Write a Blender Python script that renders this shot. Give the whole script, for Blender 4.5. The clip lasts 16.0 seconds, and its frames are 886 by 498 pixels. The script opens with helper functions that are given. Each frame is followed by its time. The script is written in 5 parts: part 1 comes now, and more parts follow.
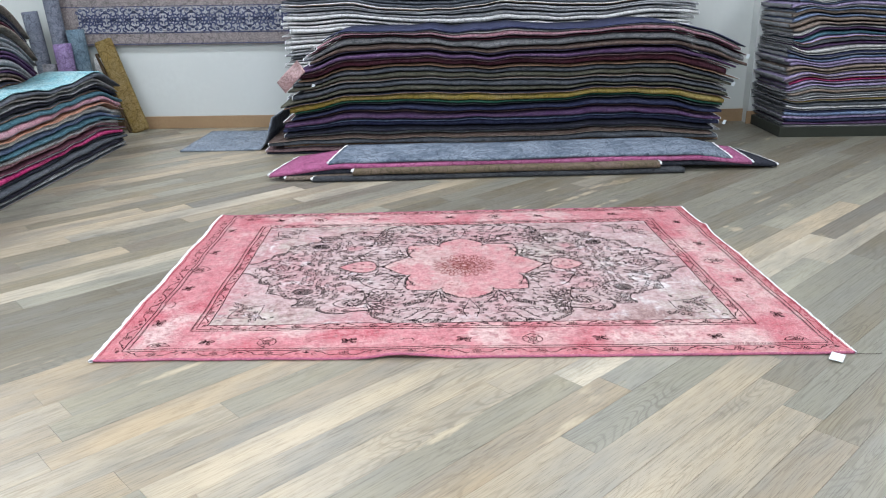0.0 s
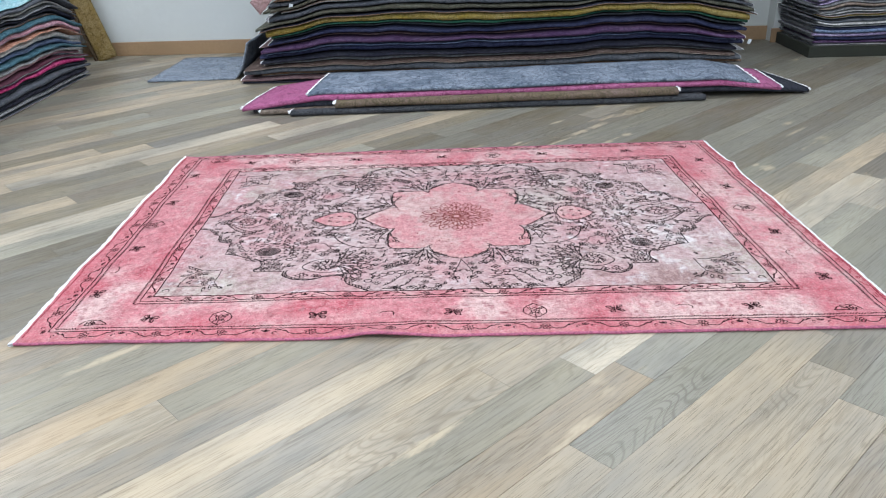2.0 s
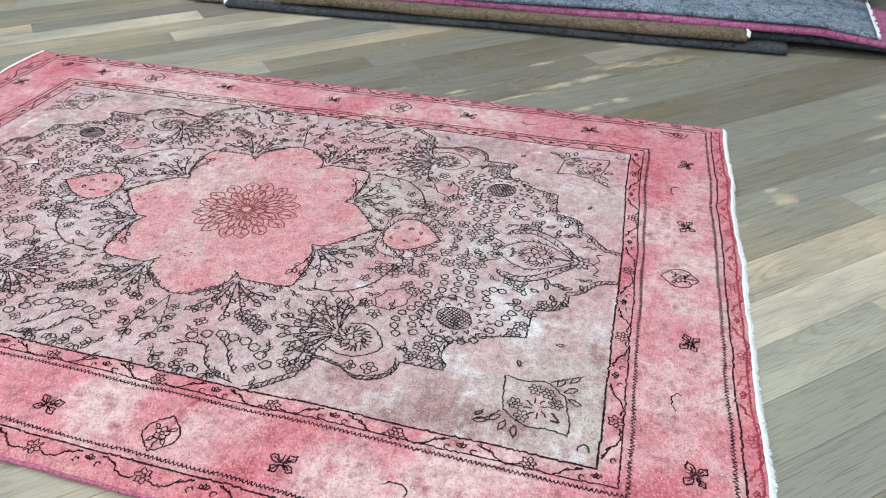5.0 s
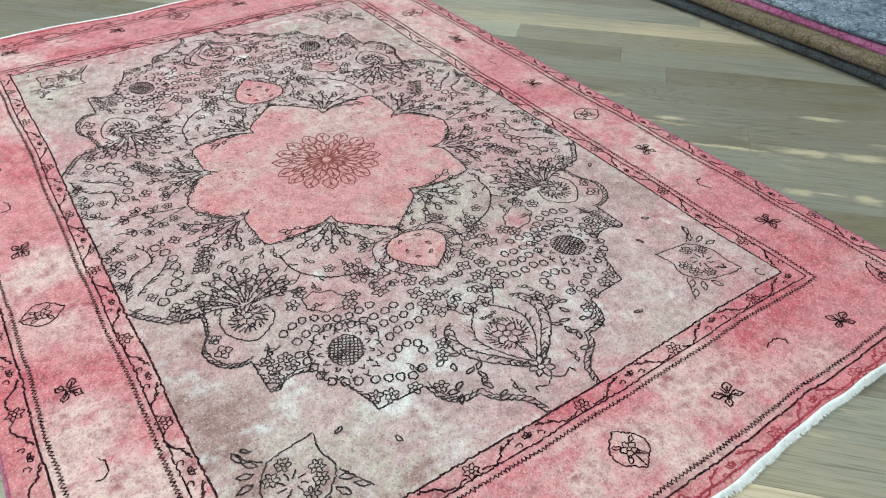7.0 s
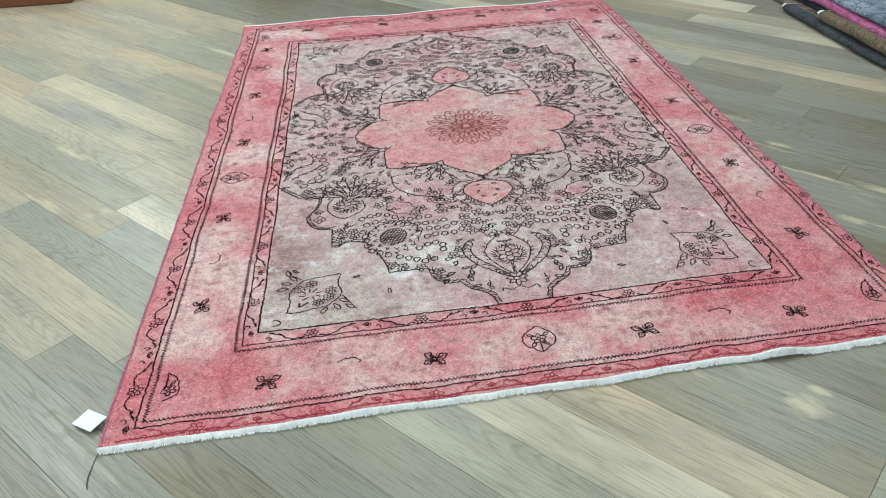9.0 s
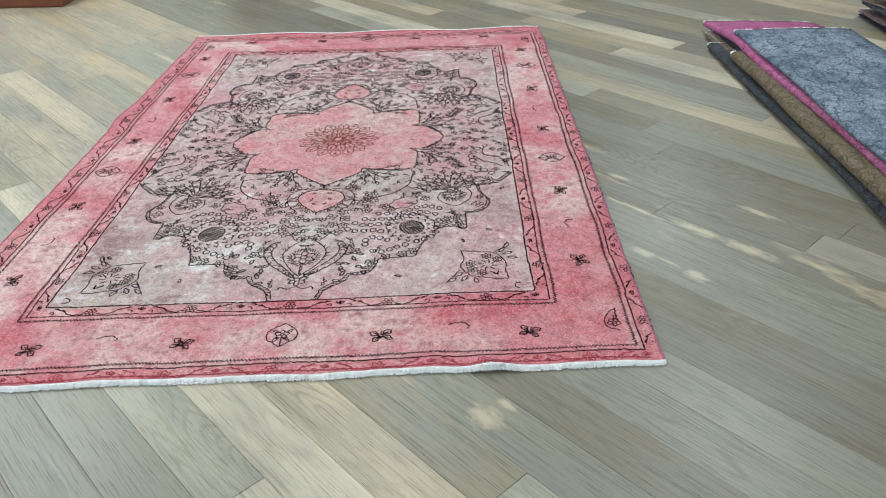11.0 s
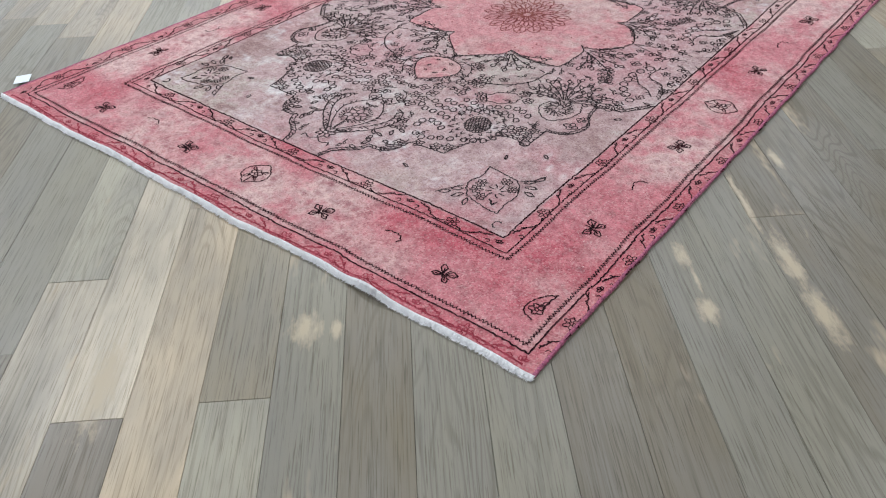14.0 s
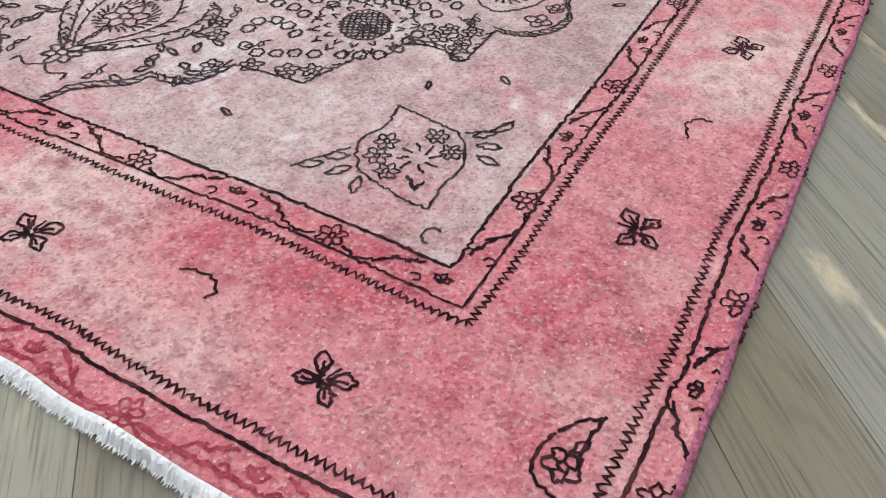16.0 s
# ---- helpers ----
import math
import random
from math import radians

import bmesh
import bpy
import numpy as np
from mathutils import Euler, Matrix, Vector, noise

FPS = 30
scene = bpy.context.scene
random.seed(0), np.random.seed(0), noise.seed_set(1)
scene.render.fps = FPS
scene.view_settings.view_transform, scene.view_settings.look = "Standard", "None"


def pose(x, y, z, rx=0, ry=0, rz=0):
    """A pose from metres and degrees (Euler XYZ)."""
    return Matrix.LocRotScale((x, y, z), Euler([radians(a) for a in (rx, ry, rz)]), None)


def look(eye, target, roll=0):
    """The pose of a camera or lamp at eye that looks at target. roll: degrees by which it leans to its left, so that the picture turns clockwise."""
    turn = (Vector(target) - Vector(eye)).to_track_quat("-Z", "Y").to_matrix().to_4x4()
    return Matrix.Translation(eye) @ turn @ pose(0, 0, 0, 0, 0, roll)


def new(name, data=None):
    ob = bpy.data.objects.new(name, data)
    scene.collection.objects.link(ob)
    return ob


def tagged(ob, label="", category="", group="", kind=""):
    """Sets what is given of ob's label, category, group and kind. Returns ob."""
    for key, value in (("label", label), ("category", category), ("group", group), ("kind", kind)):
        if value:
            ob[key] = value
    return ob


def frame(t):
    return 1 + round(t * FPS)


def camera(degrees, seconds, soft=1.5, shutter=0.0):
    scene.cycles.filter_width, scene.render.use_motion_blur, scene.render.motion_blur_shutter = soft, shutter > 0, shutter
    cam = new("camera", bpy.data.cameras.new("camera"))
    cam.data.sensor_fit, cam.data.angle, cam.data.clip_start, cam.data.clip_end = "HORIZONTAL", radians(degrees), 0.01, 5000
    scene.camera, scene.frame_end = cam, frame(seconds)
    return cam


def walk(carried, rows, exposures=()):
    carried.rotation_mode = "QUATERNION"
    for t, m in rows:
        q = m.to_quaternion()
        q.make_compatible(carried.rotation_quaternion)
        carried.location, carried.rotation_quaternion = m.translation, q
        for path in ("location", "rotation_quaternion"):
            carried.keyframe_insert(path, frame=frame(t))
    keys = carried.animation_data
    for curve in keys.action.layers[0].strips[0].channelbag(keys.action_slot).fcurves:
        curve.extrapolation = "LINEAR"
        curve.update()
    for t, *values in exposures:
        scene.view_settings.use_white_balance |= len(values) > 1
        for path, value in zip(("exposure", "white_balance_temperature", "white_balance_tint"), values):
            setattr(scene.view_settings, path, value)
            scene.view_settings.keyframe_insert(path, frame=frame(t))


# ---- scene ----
cam = camera(59.3, 16.0, soft=1.15)
PATH = [
    (0, (0.045, 0.475, 1.381), (0.022, 2.362, 0.72), -0.9),
    (0.5, (0.018, 0.482, 1.371), (0.022, 2.352, 0.661), -0.1),
    (1, (-0.01, 0.519, 1.348), (-0.005, 2.37, 0.59), -0.4),
    (1.5, (0.039, 0.765, 1.312), (0.033, 2.597, 0.51), -0.9),
    (2, (0.105, 1.0, 1.313), (0.069, 2.814, 0.469), -1.7),
    (2.5, (0.173, 1.287, 1.289), (0.103, 3.08, 0.407), -2.0),
    (3, (0.293, 1.532, 1.288), (0.189, 3.304, 0.366), -2.0),
    (3.5, (0.54, 1.736, 1.268), (0.395, 3.489, 0.315), -1.2),
    (4, (0.773, 1.925, 1.245), (0.547, 3.642, 0.244), -1.0),
    (4.2, (0.869, 2.031, 1.235), (0.611, 3.72, 0.195), -0.8),
    (6.3, (1.712, 2.98, 1.22), (0.692, 4.198, 0.006), 1.4),
    (6.5, (1.785, 3.096, 1.206), (0.663, 4.209, -0.019), 1.0),
    (7, (1.952, 3.357, 1.227), (0.632, 4.211, -0.009), 0.3),
    (7.5, (2.069, 3.64, 1.226), (0.641, 4.314, -0.001), 0.6),
    (8, (2.278, 3.789, 1.241), (0.741, 4.207, 0.032), 0.1),
    (8.5, (2.568, 3.855, 1.259), (0.951, 4.035, 0.097), -1.8),
    (9, (2.81, 3.842, 1.275), (1.153, 3.954, 0.161), -3.2),
    (9.5, (2.956, 3.925, 1.287), (1.282, 4.041, 0.2), -2.6),
    (10, (3.045, 4.189, 1.293), (1.36, 4.299, 0.221), -2.0),
    (10.2, (3.056, 4.278, 1.294), (1.368, 4.374, 0.226), -1.8),
    (12.3, (2.579, 5.284, 1.232), (0.997, 4.777, 0.118), -1.4),
    (12.5, (2.494, 5.346, 1.219), (0.942, 4.783, 0.09), -0.6),
    (13, (2.341, 5.476, 1.223), (0.904, 4.705, 0.065), 0.3),
    (13.5, (2.318, 5.63, 1.208), (1.048, 4.661, 0.004), -0.8),
    (14, (2.317, 5.699, 1.164), (1.182, 4.661, -0.115), -2.7),
    (14.5, (2.261, 5.662, 1.14), (1.232, 4.65, -0.244), -4.9),
    (15, (2.126, 5.468, 1.055), (1.118, 4.531, -0.396), -5.5),
    (15.5, (1.945, 5.293, 0.88), (0.783, 4.448, -0.511), -3.4),
    (16, (1.661, 5.131, 0.606), (0.455, 4.406, -0.812), 0.7),
]
EXPOSURES = [(0, -0.24, 5750, 9), (2, -0.34, 5650, 9), (3, -0.37, 5550, 9), (4.2, -0.34, 5650, 8), (6.3, -0.42, 5800, -5), (8.5, -0.50, 5830, -7), (9.5, -0.60, 5800, -3), (10.2, -0.58, 5830, -2), (12.3, -0.56, 5800, 5), (14, -0.72, 5900, 10), (15, -0.62, 5900, 9), (16, -0.44, 6050, 8)]
walk(cam, [(t, look(eye, target, roll)) for t, eye, target, roll in PATH], EXPOSURES)

# world, lamps -------------------------------------------------------------
world = bpy.data.worlds.new("world")
scene.world = world
world.use_nodes = True
world.node_tree.nodes["Background"].inputs[0].default_value = (0.9, 0.95, 1.0, 1)
world.node_tree.nodes["Background"].inputs[1].default_value = 0.05

FLOOR_X0, FLOOR_X1, FLOOR_Y0, FLOOR_Y1, CEIL = -6.0, 6.2, -3.0, 8.13, 3.3


def ceiling_lamp(x, y, power, sx=1.2, sy=0.5, color=(1.0, 0.975, 0.95)):
    data = bpy.data.lights.new("ceiling_lamp", "AREA")
    data.shape, data.size, data.size_y, data.energy, data.color = "RECTANGLE", sx, sy, power, color
    ob = new("ceiling_lamp", data)
    ob.matrix_world = pose(x, y, CEIL - 0.03)
    return ob


for lx in (-4.2, -1.4, 1.4, 4.2):
    for ly in (-1.6, 1.2, 4.0, 6.6):
        ceiling_lamp(lx, ly, {-1.6: 42, 1.2: 70, 4.0: 31, 6.6: 46}[ly] * (1.3 if lx < 0 else 1.0))

# daylight through the shop window in the south wall
data = bpy.data.lights.new("window_daylight", "AREA")
data.shape, data.size, data.size_y, data.energy, data.color = "RECTANGLE", 6.0, 2.2, 120, (0.95, 0.98, 1.0)
daylight = new("window_daylight", data)
daylight.matrix_world = look((-1.0, FLOOR_Y0 - 0.05, 1.45), (-1.0, 5.0, 1.45))


# materials ----------------------------------------------------------------
def nodes_of(name):
    m = bpy.data.materials.new(name)
    m.use_nodes = True
    nt = m.node_tree
    return m, nt, nt.nodes["Principled BSDF"]


def add(nt, kind, **sets):
    n = nt.nodes.new(kind)
    for k, v in sets.items():
        n.inputs[k.replace("_", " ")].default_value = v
    return n


def mixer(nt, fac, a, b, blend="MIX"):
    n = nt.nodes.new("ShaderNodeMix")
    n.data_type, n.blend_type = "RGBA", blend
    for sock, v in ((0, fac), (6, a), (7, b)):
        if isinstance(v, bpy.types.NodeSocket):
            nt.links.new(v, n.inputs[sock])
        else:
            n.inputs[sock].default_value = v if sock == 0 else (*v[:3], 1)
    return n.outputs[2]


def ramp(nt, sock, lo, hi):
    n = nt.nodes.new("ShaderNodeMapRange")
    nt.links.new(sock, n.inputs[0])
    n.inputs[1].default_value, n.inputs[2].default_value = lo, hi
    return n.outputs[0]


def bumped(nt, bsdf, sock, strength, distance):
    b = add(nt, "ShaderNodeBump", Strength=strength, Distance=distance)
    nt.links.new(sock, b.inputs["Height"])
    nt.links.new(b.outputs[0], bsdf.inputs["Normal"])


def noisy(nt, coord, scale, detail=4.0, rough=0.6, stretch=None):
    n = add(nt, "ShaderNodeTexNoise", Scale=scale, Detail=detail, Roughness=rough)
    if stretch:
        mp = nt.nodes.new("ShaderNodeMapping")
        mp.inputs["Scale"].default_value = stretch
        nt.links.new(coord, mp.inputs[0])
        coord = mp.outputs[0]
    nt.links.new(coord, n.inputs["Vector"])
    return n.outputs["Fac"]


def plain(name, color, rough=0.7, vary=0.15, scale=8.0, bump=0.1, dist=0.002):
    """Painted or woven plain surface with mottling at two scales."""
    m, nt, b = nodes_of(name)
    co = nt.nodes.new("ShaderNodeTexCoord").outputs["Object"]
    big, fine = noisy(nt, co, scale), noisy(nt, co, scale * 14, 3)
    dark = tuple(c * (1 - vary) for c in color)
    light = tuple(min(1, c * (1 + vary)) for c in color)
    c1 = mixer(nt, ramp(nt, big, 0.3, 0.7), dark, light)
    c2 = mixer(nt, ramp(nt, fine, 0.35, 0.7), c1, tuple(c * (1 - vary * 0.6) for c in color))
    nt.links.new(c2, b.inputs["Base Color"])
    b.inputs["Roughness"].default_value = rough
    bumped(nt, b, fine, bump, dist)
    return m


TEXTILES = {}


def textile(color, second=None):
    """Worn, flat-woven or low-pile wool in one dye with a faded second tone."""
    key = (color, second)
    if key in TEXTILES:
        return TEXTILES[key]
    m, nt, b = nodes_of("wool")
    tc = nt.nodes.new("ShaderNodeTexCoord").outputs["Object"]
    rnd = nt.nodes.new("ShaderNodeObjectInfo").outputs["Random"]
    shift = nt.nodes.new("ShaderNodeVectorMath")
    shift.operation = "ADD"
    scaled = nt.nodes.new("ShaderNodeMath")
    scaled.operation = "MULTIPLY"
    scaled.inputs[1].default_value = 37.0
    nt.links.new(rnd, scaled.inputs[0])
    nt.links.new(tc, shift.inputs[0])
    nt.links.new(scaled.outputs[0], shift.inputs[1])
    co = shift.outputs[0]
    second = second or tuple(min(0.7, 0.95 * c + 0.015 + 0.60 * sum(color) / 3) for c in color)
    patch = noisy(nt, co, 7.0, 5, 0.7, (0.6, 1, 1))
    motif = nt.nodes.new("ShaderNodeTexVoronoi")
    motif.feature = "DISTANCE_TO_EDGE"
    motif.inputs["Scale"].default_value = 13.0
    warp = nt.nodes.new("ShaderNodeVectorMath")
    warp.operation = "MULTIPLY_ADD"
    wn = add(nt, "ShaderNodeTexNoise", Scale=11.0, Detail=3.0)
    nt.links.new(co, wn.inputs["Vector"])
    nt.links.new(wn.outputs["Color"], warp.inputs[0])
    warp.inputs[1].default_value = (0.16, 0.16, 0.16)
    nt.links.new(co, warp.inputs[2])
    nt.links.new(warp.outputs[0], motif.inputs["Vector"])
    fine = noisy(nt, co, 170.0, 3, 0.7)
    worn = noisy(nt, co, 45.0, 5, 0.75)
    c1 = mixer(nt, ramp(nt, patch, 0.35, 0.68), color, second)
    c1 = mixer(nt, ramp(nt, motif.outputs["Distance"], 0.07, 0.0), c1, tuple(c * 0.38 for c in color))
    c1 = mixer(nt, ramp(nt, worn, 0.50, 0.72), c1, second)
    c2 = mixer(nt, ramp(nt, fine, 0.35, 0.62), tuple(c * 0.45 for c in color), c1)
    nt.links.new(c2, b.inputs["Base Color"])
    b.inputs["Roughness"].default_value = 0.95
    b.inputs["Specular IOR Level"].default_value = 0.15
    bumped(nt, b, fine, 0.5, 0.003)
    TEXTILES[key] = m
    return m


def oak_material(name):
    """Grey-washed oak board; grain runs along the board's local x."""
    m, nt, b = nodes_of(name)
    tc = nt.nodes.new("ShaderNodeTexCoord").outputs["Object"]
    rnd = nt.nodes.new("ShaderNodeObjectInfo").outputs["Random"]
    mul = nt.nodes.new("ShaderNodeMath")
    mul.operation = "MULTIPLY"
    mul.inputs[1].default_value = 91.0
    nt.links.new(rnd, mul.inputs[0])
    sh = nt.nodes.new("ShaderNodeVectorMath")
    sh.operation = "ADD"
    nt.links.new(tc, sh.inputs[0])
    nt.links.new(mul.outputs[0], sh.inputs[1])
    co = sh.outputs[0]
    info = nt.nodes.new("ShaderNodeObjectInfo")
    tone = info.outputs["Color"]
    cath = add(nt, "ShaderNodeTexNoise", Scale=1.0, Detail=2.0, Roughness=0.4)
    mp = nt.nodes.new("ShaderNodeMapping")
    mp.inputs["Scale"].default_value = (0.8, 6.0, 1.0)
    nt.links.new(co, mp.inputs[0])
    nt.links.new(mp.outputs[0], cath.inputs["Vector"])
    rings = nt.nodes.new("ShaderNodeMath")
    rings.operation = "MULTIPLY"
    rings.inputs[1].default_value = 210.0
    nt.links.new(cath.outputs["Fac"], rings.inputs[0])
    sine = nt.nodes.new("ShaderNodeMath")
    sine.operation = "SINE"
    nt.links.new(rings.outputs[0], sine.inputs[0])
    streak = noisy(nt, co, 1.0, 5, 0.65, (1.6, 120.0, 1.0))
    pores = noisy(nt, co, 1.0, 3, 0.6, (9.0, 330.0, 1.0))
    stain = noisy(nt, co, 2.2, 4, 0.6, (0.7, 2.2, 1.0))
    c = mixer(nt, ramp(nt, stain, 0.35, 0.75), tone, (0.21, 0.205, 0.18))
    dark = mixer(nt, 1.0, c, (0.58, 0.565, 0.525), "MULTIPLY")
    gate = noisy(nt, co, 1.3, 2)
    amp = nt.nodes.new("ShaderNodeMath")
    amp.operation = "MULTIPLY"
    nt.links.new(ramp(nt, sine.outputs[0], 0.35, 1.0), amp.inputs[0])
    nt.links.new(ramp(nt, gate, 0.44, 0.66), amp.inputs[1])
    ringed = mixer(nt, 1.0, c, (0.72, 0.705, 0.68), "MULTIPLY")
    c = mixer(nt, amp.outputs[0], c, ringed)
    c = mixer(nt, ramp(nt, streak, 0.52, 0.80), c, dark)
    c = mixer(nt, ramp(nt, pores, 0.54, 0.66), c, dark)
    worn = noisy(nt, co, 1.0, 4, 0.7, (2.4, 9.0, 1.0))
    limit = nt.nodes.new("ShaderNodeMath")
    limit.operation = "ADD"
    nt.links.new(worn, limit.inputs[0])
    nt.links.new(info.outputs["Alpha"], limit.inputs[1])
    c = mixer(nt, ramp(nt, limit.outputs[0], 1.20, 1.34), c, (0.43, 0.36, 0.25))
    # pale worn places: along the boards, across them (in board widths), half length, half width
    place = nt.nodes.new("ShaderNodeNewGeometry").outputs["Position"]
    turned = nt.nodes.new("ShaderNodeMapping")
    turned.inputs["Rotation"].default_value = (0, 0, -radians(44.2))
    nt.links.new(place, turned.inputs[0])
    ragged = noisy(nt, turned.outputs[0], 1.0, 4, 0.7, (22.0, 60.0, 1.0))
    worst = None
    for s0, k0, hl, hw in ((4.467, 2.40, 0.05, 0.035), (4.471, 2.87, 0.03, 0.014), (4.575, -0.45, 0.13, 0.035), (4.31, 8.55, 0.045, 0.017), (4.495, 8.56, 0.04, 0.024),
                           (4.13, 10.06, 0.13, 0.010), (4.36, 10.22, 0.11, 0.022), (4.53, 10.25, 0.09, 0.026), (3.955, 11.15, 0.05, 0.014), (4.44, 11.9, 0.07, 0.016),
                           (1.44, 7.37, 0.16, 0.02), (1.85, -0.05, 0.14, 0.018), (5.15, 3.61, 0.12, 0.012), (5.3, 4.4, 0.06, 0.02), (4.40, 8.6, 0.05, 0.006)):
        off = nt.nodes.new("ShaderNodeVectorMath")
        off.operation = "SUBTRACT"
        off.inputs[1].default_value = (s0, 1.881 + k0 * 0.1373, 0)
        nt.links.new(turned.outputs[0], off.inputs[0])
        sized = nt.nodes.new("ShaderNodeVectorMath")
        sized.operation = "MULTIPLY"
        sized.inputs[1].default_value = (1 / hl, 1 / hw, 0)
        nt.links.new(off.outputs[0], sized.inputs[0])
        far = nt.nodes.new("ShaderNodeVectorMath")
        far.operation = "LENGTH"
        nt.links.new(sized.outputs[0], far.inputs[0])
        if worst is None:
            worst = far.outputs["Value"]
        else:
            least = nt.nodes.new("ShaderNodeMath")
            least.operation = "MINIMUM"
            nt.links.new(worst, least.inputs[0])
            nt.links.new(far.outputs["Value"], least.inputs[1])
            worst = least.outputs[0]
    edge = nt.nodes.new("ShaderNodeMath")
    edge.operation = "MULTIPLY_ADD"
    edge.inputs[1].default_value = 2.4
    nt.links.new(ragged, edge.inputs[0])
    nt.links.new(worst, edge.inputs[2])
    c = mixer(nt, ramp(nt, edge.outputs[0], 2.35, 1.5), c, (0.43, 0.37, 0.265))
    nt.links.new(c, b.inputs["Base Color"])
    nt.links.new(ramp(nt, streak, -0.2, 1.7), b.inputs["Roughness"])
    b.inputs["Roughness"].default_value = 0.42
    b.inputs["Specular IOR Level"].default_value = 0.4
    bumped(nt, b, pores, 0.25, 0.0006)
    return m


OAK = oak_material("grey_washed_oak")
WALL = plain("wall_paint", (0.57, 0.60, 0.585), 0.8, 0.03, 1.5, 0.05)
CEILING = plain("ceiling_paint", (0.75, 0.75, 0.73), 0.9, 0.03, 2.0, 0.05)
SKIRTING = plain("skirting_oak", (0.33, 0.22, 0.12), 0.5, 0.12, 3.0, 0.08)
GAP = plain("joint_dark", (0.05, 0.042, 0.032), 0.9, 0.2)
FRINGE = plain("cotton_fringe", (0.86, 0.875, 0.90), 0.95, 0.12, 60, 0.6, 0.003)
PAPER = plain("paper_tag", (0.75, 0.82, 0.86), 0.7, 0.02, 20, 0.02)
BASE_DARK = plain("plinth_dark", (0.024, 0.028, 0.02), 0.9, 0.2, 6)
REDWOOD = plain("red_brown_wood", (0.17, 0.055, 0.025), 0.35, 0.25, 5)


# mesh helpers -------------------------------------------------------------
def mesh_object(name, verts, faces, material, parent=None, label="", smooth=False):
    me = bpy.data.meshes.new(name)
    me.from_pydata([tuple(v) for v in verts], [], faces)
    me.materials.append(material)
    if smooth:
        me.polygons.foreach_set("use_smooth", [True] * len(me.polygons))
    me.update()
    ob = new(name, me)
    ob.parent = parent
    return tagged(ob, label)


def part(name, bm, material, parent=None, label="", smooth=False):
    me = bpy.data.meshes.new(name)
    bm.to_mesh(me)
    bm.free()
    me.materials.append(material)
    if smooth:
        me.polygons.foreach_set("use_smooth", [True] * len(me.polygons))
    ob = new(name, me)
    ob.parent = parent
    return tagged(ob, label)


def box(x0, y0, z0, x1, y1, z1, bevel=0.0):
    bm = bmesh.new()
    bmesh.ops.create_cube(bm, size=1)
    for v in bm.verts:
        v.co = Vector(((x0, x1)[v.co.x > 0], (y0, y1)[v.co.y > 0], (z0, z1)[v.co.z > 0]))
    if bevel:
        bmesh.ops.bevel(bm, geom=bm.edges[:], offset=bevel, segments=2, affect="EDGES", profile=0.5)
    return bm


def structure(name, bm, material, label):
    return tagged(part(name, bm, material), label, kind="structure")


# room ---------------------------------------------------------------------
T = 0.12
structure("wall_north", box(FLOOR_X0 - T, FLOOR_Y1, 0, FLOOR_X1 + T, FLOOR_Y1 + T, CEIL), WALL, "plain pale grey painted wall")
for nm, x0, x1, z0, z1 in (("wall_south", FLOOR_X0 - T, -4.05, 0, CEIL), ("wall_south_end", 2.05, FLOOR_X1 + T, 0, CEIL), ("wall_south_sill", -4.05, 2.05, 0, 0.3), ("wall_south_lintel", -4.05, 2.05, 2.6, CEIL)):
    structure(nm, box(x0, FLOOR_Y0 - T, z0, x1, FLOOR_Y0, z1), WALL, "plain pale grey painted wall")
structure("wall_west", box(FLOOR_X0 - T, FLOOR_Y0, 0, FLOOR_X0, FLOOR_Y1, CEIL), WALL, "plain pale grey painted wall")
structure("wall_east", box(FLOOR_X1, FLOOR_Y0, 0, FLOOR_X1 + T, FLOOR_Y1, CEIL), WALL, "plain pale grey painted wall")
structure("ceiling", box(FLOOR_X0 - T, FLOOR_Y0 - T, CEIL, FLOOR_X1 + T, FLOOR_Y1 + T, CEIL + T), CEILING, "plain white painted ceiling")
floor = structure("floor", box(FLOOR_X0 - T, FLOOR_Y0 - T, -0.12, FLOOR_X1 + T, FLOOR_Y1 + T, -0.006), GAP, "floor of grey-washed oak planks laid diagonally")
structure("baseboard_north", box(FLOOR_X0, FLOOR_Y1 - 0.016, 0, FLOOR_X1, FLOOR_Y1, 0.12, 0.003), SKIRTING, "light brown oak baseboard along the wall")


BINDING = [textile((0.27, 0.22, 0.18)), textile((0.20, 0.17, 0.20)), textile((0.25, 0.26, 0.28)), textile((0.24, 0.14, 0.07))]


